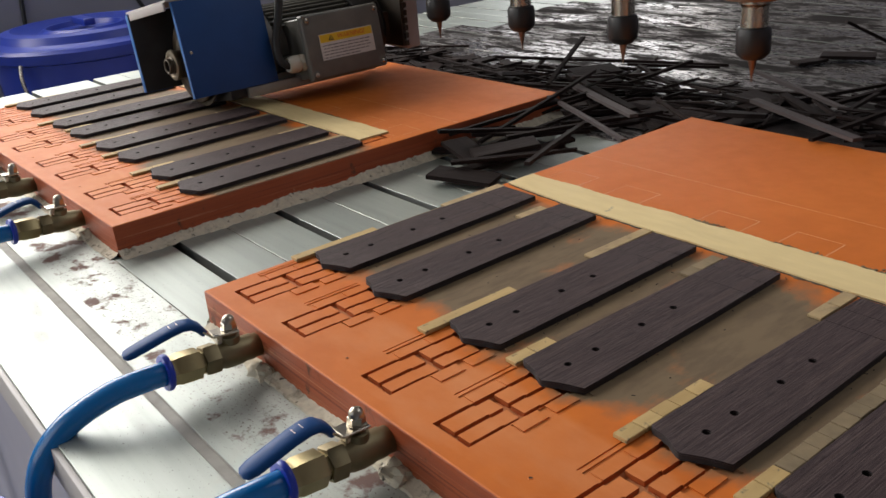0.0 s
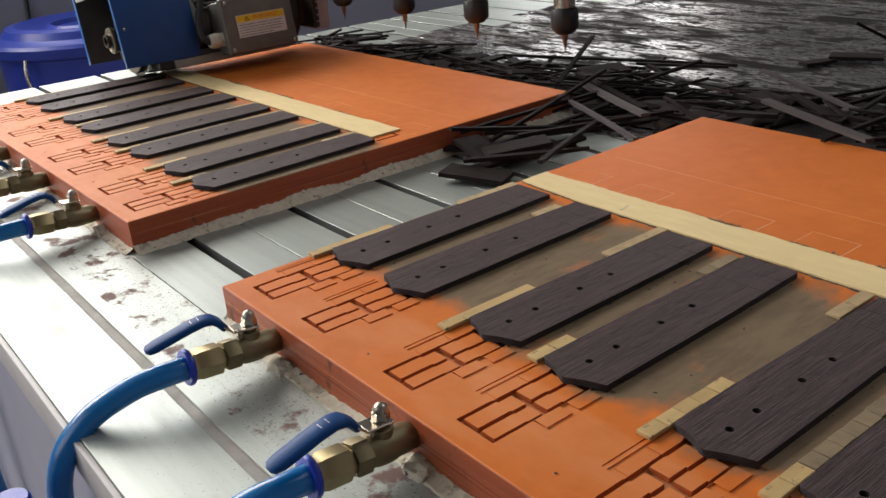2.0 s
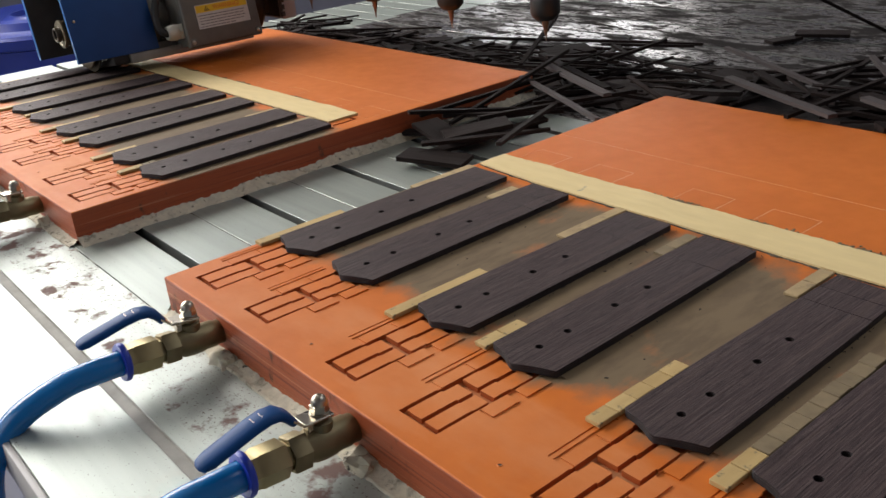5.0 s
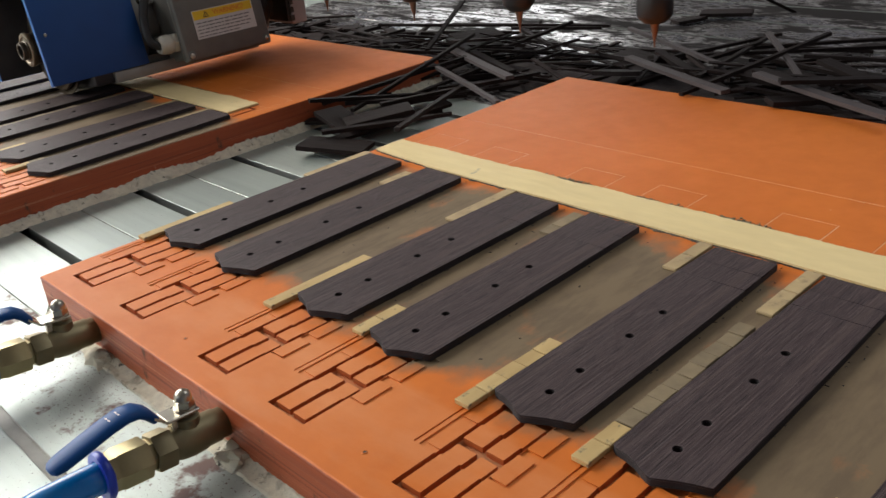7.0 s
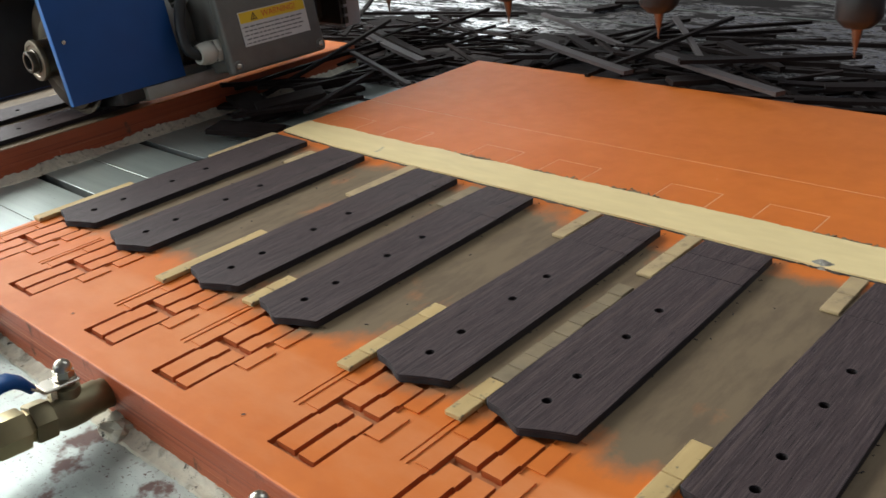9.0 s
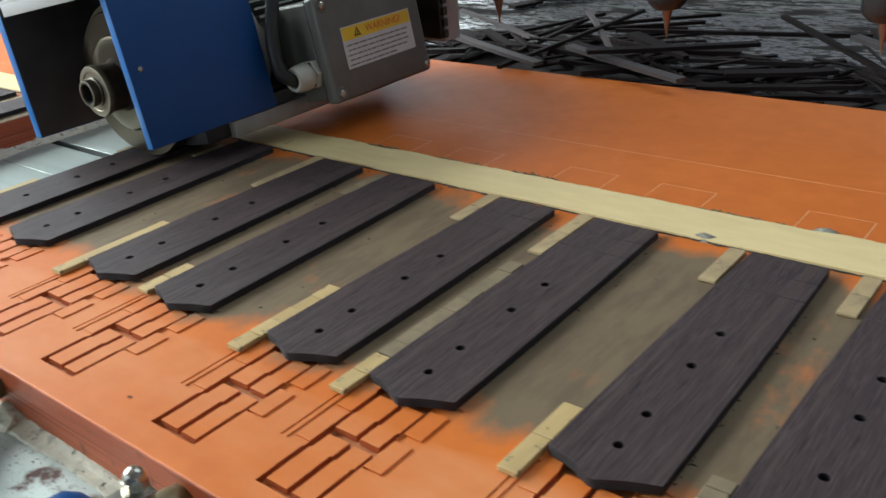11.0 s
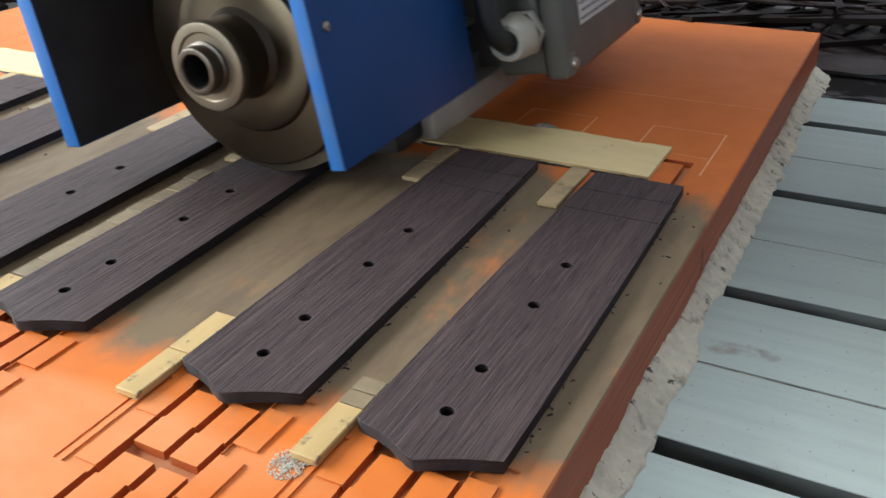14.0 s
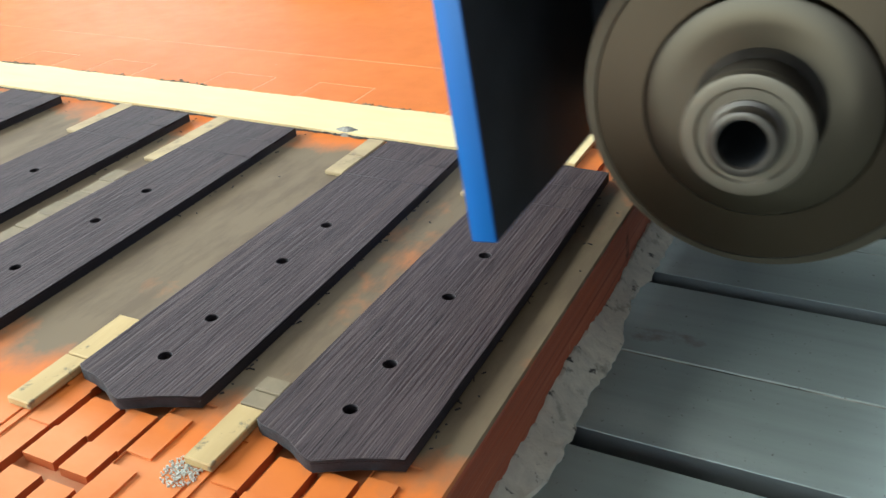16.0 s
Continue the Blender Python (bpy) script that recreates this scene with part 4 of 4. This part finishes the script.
bmesh.ops.transform(bm, matrix=FACE_FRONT, verts=bm.verts)
part("arbor_nut", bm, [STEEL_DARK, BLACK], blade, "dark steel sleeve nut with an open bore")
bm = bmesh.new()
lathe(bm, [(0.012, -0.004), (0.030, -0.004), (0.034, -0.008), (0.034, -0.012), (0.013, -0.016), (0.013, -0.075), (0, -0.075)], Matrix(), 40)
bmesh.ops.transform(bm, matrix=FACE_FRONT, verts=bm.verts)
part("arbor", bm, STEEL_DARK, blade)
blade.matrix_basis = Matrix.Translation((BX, 0.129, BZ))

bm = bmesh.new()
box(bm, -0.022, 0.0560, 0.142, 0.2035, -0.0615, -0.0300, 0.003)
hpart("dust_skirt", bm, BLACK, guard, "black rubber skirt behind the blade")

# motor with cooling fins along its length
bm = bmesh.new()
lathe(bm, [(0, 0.212), (0.050, 0.212), (0.055, 0.216), (0.055, 0.226), (0.047, 0.228), (0.047, 0.362), (0, 0.362)], ALONG_Y, 48)
motor = hpart("motor", bm, CAST, head, "grey painted finned motor")
for k in range(44):
    a = 2 * math.pi * k / 44
    if math.cos(a) > 0.93:
        continue
    bm = bmesh.new()
    box(bm, 0.0465, 0.0560, 0.229, 0.361, -0.0011, 0.0011)
    bmesh.ops.rotate(bm, verts=bm.verts, cent=(0, 0, 0), matrix=Matrix.Rotation(-a, 3, "Y"))
    hpart("fin", bm, CAST, motor, smooth=False)
bm = bmesh.new()
lathe(bm, [(0.045, 0.362), (0.058, 0.363), (0.0595, 0.366), (0.0595, 0.404), (0.054, 0.411), (0, 0.412)], ALONG_Y, 48)
hpart("fan_cover", bm, BLACK, motor, "black fan cover")
bm = bmesh.new()
box(bm, 0.004, 0.0635, 0.166, 0.372, -0.0625, -0.0490, 0.0008)
hpart("foot_bar", bm, BAR, head, "scratched pale milled bar under the motor")
bm = bmesh.new()
box(bm, 0.010, 0.050, 0.215, 0.362, -0.0490, -0.0400)
hpart("foot", bm, CAST, head)
# terminal box
bm = bmesh.new()
box(bm, 0.040, 0.0900, 0.247, 0.366, -0.0555, 0.0270, 0.0030, segments=3)
tbox = hpart("terminal_box", bm, CAST, head, "grey cast terminal box with a warning label")
bm = bmesh.new()
box(bm, 0.0905, 0.1035, 0.244, 0.369, -0.0585, 0.0300, 0.0035, segments=3)
hpart("lid", bm, CAST, tbox)
bm = bmesh.new()
box(bm, 0.0895, 0.0910, 0.246, 0.367, -0.0565, 0.0280)
hpart("gasket", bm, BLACK, tbox)
for y, z in ((0.2515, -0.0510), (0.2515, 0.0225), (0.3620, -0.0510), (0.3620, 0.0225)):
    bm = bmesh.new()
    m = Matrix.Translation((0.1030, y, z)) @ Matrix.Rotation(radians(90), 4, "Y")
    lathe(bm, [(0.0062, -0.006), (0.0062, 0.0006), (0.0054, 0.0012), (0.0034, 0.0012)], m, 20)
    hpart("boss", bm, CAST, tbox)
    bm = bmesh.new()
    lathe(bm, [(0, 0.0030), (0.0020, 0.0029), (0.0032, 0.0020), (0.0034, 0.0008)], m, 18)
    hpart("screw", bm, CHROME, tbox, "shiny pan-head screw")
# label
LX = 0.1038
bm = bmesh.new()
box(bm, LX, LX + 0.0004, 0.2655, 0.3525, -0.0340, 0.0010)
label = hpart("warning_label", bm, WHITE, tbox, "yellow and white warning label", smooth=False)
bm = bmesh.new()
box(bm, LX + 0.0003, LX + 0.0006, 0.2665, 0.3515, -0.0105, 0.0002)
hpart("yellow_band", bm, YELLOW, label, smooth=False)
bm = bmesh.new()
rng = random.Random(11)
for k in range(5):
    z, y = -0.0148 - 0.0041 * k, 0.2695
    if k in (0, 2, 4):
        box(bm, LX + 0.0003, LX + 0.0006, 0.2675, 0.2685, z - 0.0006, z + 0.0006)
    while y < 0.342 - (0.02 if k == 4 else 0):
        w = rng.uniform(0.003, 0.009)
        box(bm, LX + 0.0003, LX + 0.0006, y, min(y + w, 0.349), z - 0.0007, z + 0.0007)
        y += w + 0.0014
hpart("small_print", bm, INK, label, "lines of small print", smooth=False)


def solid_text(text, size):
    cu = bpy.data.curves.new("text", "FONT")
    cu.body, cu.size, cu.extrude, cu.align_x, cu.align_y = text, size, 0.0001, "CENTER", "CENTER"
    ob = bpy.data.objects.new("text", cu)
    scene.collection.objects.link(ob)
    me = bpy.data.meshes.new_from_object(ob)
    bm = bmesh.new()
    bm.from_mesh(me)
    bpy.data.objects.remove(ob)
    bpy.data.meshes.remove(me)
    return bm


# letters face +x and read along +y
FACE_X = Matrix(((0, 0, 1, 0), (1, 0, 0, 0), (0, 1, 0, 0), (0, 0, 0, 1)))
bm = solid_text("WARNING!", 0.0088)
bmesh.ops.transform(bm, matrix=Matrix.Translation((LX + 0.0007, 0.317, -0.0052)) @ FACE_X, verts=bm.verts)
hpart("warning_word", bm, RED_INK, label, "red word WARNING!", smooth=False)
bm = bmesh.new()
for s, mi in ((0.0050, 0),):
    o = [bm.verts.new((LX + 0.0007, 0.284 + s * math.sin(a), -0.0062 + s * math.cos(a))) for a in (0, 2.094, 4.189)]
    i = [bm.verts.new((LX + 0.0007, 0.284 + 0.62 * s * math.sin(a), -0.0062 + 0.62 * s * math.cos(a))) for a in (0, 2.094, 4.189)]
    for k in range(3):
        bm.faces.new([o[k], o[(k + 1) % 3], i[(k + 1) % 3], i[k]])
box(bm, LX + 0.0003, LX + 0.0008, 0.2836, 0.2844, -0.0085, -0.0050)
hpart("hazard_triangle", bm, RUBBER, label, smooth=False)
# cable gland and cable
bm = bmesh.new()
away = Matrix.Translation((0.0800, 0.2472, -0.0310)) @ ALONG_Y.inverted()
lathe(bm, [(0.0075, -0.002), (0.0125, 0.0), (0.0128, 0.001), (0.0128, 0.006), (0.0120, 0.007)], away, 6)
lathe(bm, [(0.0100, 0.006), (0.0100, 0.009), (0.0118, 0.0095), (0.0120, 0.011), (0.0112, 0.020), (0.0098, 0.0245), (0.0070, 0.0245), (0.0066, 0.010)], away, 12)
hpart("cable_gland", bm, NYLON, tbox, "dusty white nylon cable gland")
bm = bmesh.new()
tube(bm, [(0.0800, 0.236, -0.0310), (0.0797, 0.222, -0.0300), (0.0775, 0.214, -0.0200), (0.0755, 0.216, 0.0050), (0.0740, 0.228, 0.0350), (0.0700, 0.238, 0.0700), (0.0500, 0.245, 0.12), (0.0, 0.30, 0.16)], 0.0056, 14)
hpart("cable", bm, RUBBER, tbox)
# slide plate and carriage
bm = bmesh.new()
box(bm, -0.115, 0.012, 0.425, 0.450, 0.035, 0.31, 0.0015)
hpart("slide_plate", bm, PALE, head, "pale grey vertical slide plate", tilt=False)
bm = bmesh.new()
for k in range(23):
    box(bm, 0.0122, 0.0152, 0.4215, 0.4275, 0.040 + 0.011 * k, 0.0475 + 0.011 * k)
box(bm, -0.11, 0.0125, 0.418, 0.4248, 0.04, 0.30)
hpart("rack", bm, STEEL_DARK, head, smooth=False, tilt=False)
bm = bmesh.new()
box(bm, -0.055, -0.02, 0.408, 0.420, 0.045, 0.088)
hpart("motor_bracket", bm, STEEL_DARK, head, smooth=False, tilt=False)
bm = bmesh.new()
box(bm, -0.16, 0.70, 0.500, 0.53, 0.17, 0.28, 0.003)
hpart("carriage", bm, NAVY, head, "dark navy carriage plate", tilt=False)
bm = bmesh.new()
box(bm, -0.112, 0.010, 0.4502, 0.4998, 0.175, 0.275)
hpart("spacer", bm, STEEL_DARK, head, smooth=False, tilt=False)
for x in (0.060, 0.235, 0.407, 0.579):
    up = Matrix.Translation((x, 0.452, 0))
    bm = bmesh.new()
    lathe(bm, [(0, 0.136), (0.032, 0.136), (0.0325, 0.138), (0.0325, 0.150), (0.030, 0.152), (0.030, 0.30), (0, 0.30)], up, 36)
    box(bm, x - 0.02, x + 0.02, 0.478, 0.4998, 0.18, 0.27)
    spindle = hpart("spindle", bm, COPPER, head, "copper-toned router spindle", tilt=False)
    bm = bmesh.new()
    lathe(bm, [(0, 0.107), (0.0135, 0.107), (0.0135, 0.128), (0.0165, 0.131), (0.0165, 0.1362), (0, 0.1362)], up, 32)
    hpart("shaft", bm, CHROME, spindle, "bright steel shaft", tilt=False)
    bm = bmesh.new()
    lathe(bm, [(0, 0.075), (0.0110, 0.075), (0.0160, 0.080), (0.0176, 0.083), (0.0176, 0.101), (0.0165, 0.106), (0.0135, 0.108), (0, 0.108)], up, 16)
    hpart("collet_nut", bm, BLACK, spindle, "black collet nut", tilt=False)
    bm = bmesh.new()
    lathe(bm, [(0, 0.0500), (0.0006, 0.0505), (0.0012, 0.0570), (0.0030, 0.0650), (0.0042, 0.0715), (0.0050, 0.0760), (0, 0.0760)], up, 16)
    hpart("bit", bm, COPPER, spindle, "copper-coloured conical bit", tilt=False)

# ---- offcuts on the bed ----
stick_meshes = []
rng = random.Random(21)
for k in range(7):
    L, w, h = ((0.20, 0.006, 0.004), (0.14, 0.007, 0.004), (0.26, 0.005, 0.004), (0.10, 0.016, 0.004), (0.075, 0.034, 0.005), (0.17, 0.011, 0.004), (0.055, 0.022, 0.005))[k]
    bm = bmesh.new()
    bend = rng.uniform(-0.05, 0.05)
    rows = []
    for s in (-0.5, -0.2, 0.15, 0.5):
        e = 0.4 if (s == 0.5 and k in (1, 3, 6)) else 1.0
        c = bend * L * (s * s - 0.1)
        rows.append([bm.verts.new((L * s, c + y * w * e, z)) for y, z in ((-0.5, 0), (0.5, 0), (0.5, h), (-0.5, h))])
    for a, b in zip(rows, rows[1:]):
        for j in range(4):
            bm.faces.new([a[j], a[(j + 1) % 4], b[(j + 1) % 4], b[j]])
    bm.faces.new(rows[0])
    bm.faces.new(rows[-1][::-1])
    bmesh.ops.recalc_face_normals(bm, faces=bm.faces)
    me = bpy.data.meshes.new("wood_offcut")
    bm.to_mesh(me)
    bm.free()
    me.materials.append(OFFCUT)
    pale = me.copy()
    pale.materials[0] = OFFCUT_PALE
    stick_meshes.append((me, L, pale))


def offcut(k, x, y, z, turn, pitch=0.0, roll=0.0, sawn=False):
    ob = new("wood_offcut", stick_meshes[k][2 if sawn else 0])
    ob.matrix_world = pose(x, y, z, roll, pitch, turn)
    return tagged(ob, "paler brown sawn rosewood offcut on the heap" if sawn else "broad dark rosewood offcut on the chip heap" if k in (3, 4, 6) else "thin dark rosewood offcut stick on the bed", "wood offcut", "rosewood offcuts")


# chosen ones that stand out: kind, place, turn, pitch
SAWN = ((5, -0.115, 0.520, 0.840, -22, 1), (5, 0.046, 0.507, 0.843, -23, 1), (0, -0.336, 0.424, 0.829, -21, 2), (5, -0.362, 0.482, 0.834, -22, 1), (0, -0.190, 0.635, 0.838, -26, 2), (0, -0.05, 0.640, 0.836, -52, 3), (5, 0.30, 0.58, 0.848, -30, 5))
for row in (
    (2, -0.375, 0.692, 0.806, 0, 0), (2, -0.175, 0.688, 0.822, 76, 2), (2, -0.062, 0.607, 0.838, 83, -2), (5, -0.115, 0.520, 0.840, -22, 1), (3, 0.008, 0.536, 0.842, -23, 2), (6, 0.026, 0.512, 0.832, 48, 3), (0, -0.627, 0.617, 0.812, 123, 0), (1, -0.540, 0.641, 0.808, 24, 0),
    (0, -0.564, 0.696, 0.808, 25, 0), (0, -0.074, 0.704, 0.812, -16, 0), (5, 0.046, 0.507, 0.843, -23, 1), (5, 0.077, 0.557, 0.848, 39, 2), (2, -0.123, 0.671, 0.826, 101, 3), (6, -0.332, 0.907, 0.803, 65, 0), (0, -0.299, 0.345, 0.826, 115, 3), (0, -0.336, 0.424, 0.829, -21, 2),
    (5, -0.362, 0.482, 0.834, -22, 1), (0, -0.415, 0.395, 0.828, 78, -4), (2, -0.408, 0.425, 0.834, 102, -6), (4, -0.385, 0.285, 0.812, -12, 6), (4, -0.335, 0.235, 0.806, 25, 3), (4, -0.345, 0.305, 0.818, 60, -5), (1, -0.36, 0.36, 0.82, 55, 4), (0, -0.33, 0.42, 0.822, 68, 0), (1, -0.39, 0.33, 0.826, 70, 8),
    (3, -0.395, 0.30, 0.806, 30, 0), (0, -0.190, 0.635, 0.838, -26, 2), (0, -0.05, 0.640, 0.836, -52, 3), (3, 0.04, 0.60, 0.838, -30, 4), (2, -0.52, 0.755, 0.812, 18, 0),
    (1, -0.47, 0.760, 0.810, 22, 0), (1, -0.505, 0.735, 0.808, 112, 0), (4, -0.30, 0.955, 0.806, 24, 0), (1, -0.26, 0.975, 0.83, 60, 28), (2, -0.62, 0.70, 0.815, 30, 2), (0, -0.60, 0.665, 0.812, 25, 0),
    (2, 0.10, 0.66, 0.842, 12, 0), (0, 0.22, 0.615, 0.845, -38, 8), (5, 0.30, 0.58, 0.848, -30, 5), (3, 0.18, 0.57, 0.830, 25, 0), (0, -0.08, 0.80, 0.815, 40, 0), (2, -0.1, 0.72, 0.82, 35, 0),
):
    offcut(row[0], *row[1:4], row[4], row[5], sawn=row in SAWN)
rng = random.Random(33)
for _ in range(105):
    # the heap lies behind the plates, and between them
    if rng.random() < 0.12:
        x, y = rng.uniform(-0.42, -0.27), rng.uniform(0.27, 0.52)
        lift = 0.018
    else:
        x = rng.uniform(-1.15, 0.62)
        y = 0.53 + abs(rng.gauss(0, 0.075)) * (1.0 + 0.5 * (x > -0.2))
        lift = 0.036 * math.exp(-(((y - 0.575) / 0.08) ** 2)) * (1.0 if x > -0.55 else 0.4)
    k = rng.choice((0, 0, 1, 1, 2, 3, 4, 5, 6))
    if x < -0.25 and y < 0.53 and k in (2,):
        k = 1
    turn = rng.gauss(25, 45)
    if y < 0.53:
        turn = rng.gauss(70, 18)
    offcut(k, x, y, TABLE + 0.0005 + rng.random() * lift, turn, rng.gauss(0, 3) if lift > 0.006 else 0, rng.gauss(0, 6) if lift > 0.006 else 0)
# slivers and strips that nobody could count
bm = bmesh.new()
rng = random.Random(44)
for _ in range(430):
    x = rng.uniform(-1.25, 0.7)
    y = 0.515 + abs(rng.gauss(0, 0.075 if x < -0.3 else 0.105))
    near = math.exp(-(((y - 0.58) / 0.085) ** 2))
    z = TABLE + 0.0004 + rng.random() * 0.034 * near * (1.0 if x > -0.6 else 0.35)
    L, w, h = rng.uniform(0.02, 0.17), rng.uniform(0.002, 0.008), rng.uniform(0.0012, 0.0035)
    if rng.random() < 0.12:
        L, w = rng.uniform(0.02, 0.06), rng.uniform(0.010, 0.026)
    if y > 1.5 or (x > -0.26 and y - L * 0.5 < 0.497):
        continue
    tilt = rng.gauss(0, 5) * near
    m = pose(x, y, z + abs(math.sin(radians(tilt))) * L / 2, rng.gauss(0, 8) * near, tilt, rng.gauss(20, 40))
    f = box(bm, -L / 2, L / 2, -w / 2, w / 2, 0, h)
    bmesh.ops.transform(bm, matrix=m, verts=list({v for q in f for v in q.verts}))
tagged(link("wood_slivers", bm, OFFCUT), "heap of thin dark rosewood slivers and strips", "wood slivers", kind="stuff")
# dust heap under the offcuts
bm = bmesh.new()
n, k = 90, 26
grid = [[None] * (k + 1) for _ in range(n + 1)]
for i in range(n + 1):
    for j in range(k + 1):
        x, y = -1.2 + 2.0 * i / n, 0.494 + 0.36 * j / k
        hgt = 0.022 * math.exp(-(((y - 0.555) / 0.075) ** 2)) * (0.55 + 0.9 * noise.noise((x * 7, y * 9, 3))) * (1.0 if x > -0.5 else 0.35) - 0.0028
        grid[i][j] = bm.verts.new((x, y, TABLE + hgt + 0.004 * noise.noise((x * 40, y * 40, 1))))
for i in range(n):
    for j in range(k):
        bm.faces.new([grid[i][j], grid[i + 1][j], grid[i + 1][j + 1], grid[i][j + 1]])
DUST = material("dark_wood_dust", (0.020, 0.014, 0.013), 0.85, color2=(0.045, 0.032, 0.029), scale=90, bump=1.0)
tagged(link("wood_dust", bm, DUST, smooth=True), "dark wood dust drift under the offcuts", "wood dust", kind="stuff")

# ---- the barrel by the wall ----
barrel = thing("plastic_barrel", Matrix.Translation((-2.62, 0.55, 0)), "blue plastic barrel with a lid beside the wall", "barrel")
bm = bmesh.new()
lathe(bm, [(0, 0.005), (0.20, 0.005), (0.215, 0.02), (0.235, 0.30), (0.245, 0.55), (0.248, 0.575), (0.262, 0.58), (0.265, 0.60), (0.255, 0.605), (0.24, 0.60)], Matrix.Diagonal((1.165, 1.165, 1.165, 1)), 64)
part("tub", bm, BARREL, barrel)
bm = bmesh.new()
lathe(bm, [(0.272, 0.585), (0.275, 0.607), (0.268, 0.615), (0.235, 0.618), (0.225, 0.622), (0.215, 0.640), (0.190, 0.645), (0.165, 0.634), (0.120, 0.628), (0.105, 0.640), (0.098, 0.640), (0.090, 0.628), (0, 0.627)], Matrix.Diagonal((1.165, 1.165, 1.165, 1)), 64)
lid = part("lid", bm, BARREL, barrel)
bm = bmesh.new()
box(bm, -0.065, 0.065, -0.019, 0.019, 0.745, 0.768, 0.006)
part("knob", bm, BARREL, lid)
for k in range(2):
    bm = bmesh.new()
    a = 5.3 + 2.6 * k
    tube(bm, [(0.305 * math.cos(a), 0.305 * math.sin(a), 0.69), (0.315 * math.cos(a), 0.315 * math.sin(a), 0.62), (0.288 * math.cos(a + 0.05), 0.288 * math.sin(a + 0.05), 0.50)], 0.006, 10)
    part("bail", bm, CHROME, barrel)
bm = bmesh.new()
tube(bm, [(-3.034, 0.48, 1.5), (-3.034, 0.49, 0.95), (-3.034, 0.46, 0.55), (-3.034, 0.45, 0.004)], 0.007, 10)
tagged(link("wall_cable", bm, RUBBER, smooth=True), "black cable hanging down the wall", "cable")
bm = bmesh.new()
tube(bm, [(-3.034, 0.70, 1.5), (-3.034, 0.74, 0.98), (-3.034, 0.86, 0.80), (-3.034, 0.98, 0.50), (-3.034, 1.0, 0.004)], 0.007, 10)
tagged(link("wall_cable", bm, RUBBER, smooth=True), "black cable hanging down the wall", "cable")

# ---- movement ----
HEAD = [
    (0.0, -0.7256, 0.0214, 0.0), (0.5, -0.7967, 0.0214, 0.0), (1.0, -0.8675, 0.0214, 0.0), (1.5, -0.9400, 0.0214, 0.0), (2.0, -1.0110, 0.0214, 0.0), (2.3, -1.0370, 0.0214, 0.001),
    (2.6, -1.0450, 0.0190, 0.006), (3.0, -1.0560, 0.0120, 0.0125), (3.4, -1.0580, 0.0050, 0.015), (3.9, -1.0560, 0.0, 0.008), (4.3, -1.0500, 0.0, 0.0), (4.6, -1.0150, 0.0, 0.0), (5.5, -0.8862, 0.0, 0.0), (6.0, -0.8147, 0.0, 0.0), (6.5, -0.7421, 0.0, 0.0),
    (7.0, -0.6714, 0.0, 0.0), (7.5, -0.5996, 0.0, 0.0), (8.0, -0.5290, 0.0, 0.0), (8.5, -0.4590, 0.0, 0.0), (11.0, -0.1150, 0.0, 0.0), (11.5, -0.0453, 0.0, 0.0), (12.0, 0.0241, 0.0, 0.0), (12.5, 0.0931, 0.0, 0.0),
    (13.0, 0.1620, 0.0, 0.0), (13.5, 0.2303, 0.0, 0.0), (14.0, 0.2989, 0.0, 0.0), (14.5, 0.3672, 0.0, 0.0), (15.0, 0.4362, 0.0, 0.0), (15.5, 0.4990, 0.0, 0.0), (16.0, 0.5590, 0.0, 0.0),
]


def motions():
    walk(head, [(t, pose(x, y, TOP + z)) for t, x, y, z in HEAD])
    walk(blade, [(k / 10, pose(BX, 0.129, BZ, 0, 80.0 * k, 0)) for k in range(161)])


motions()
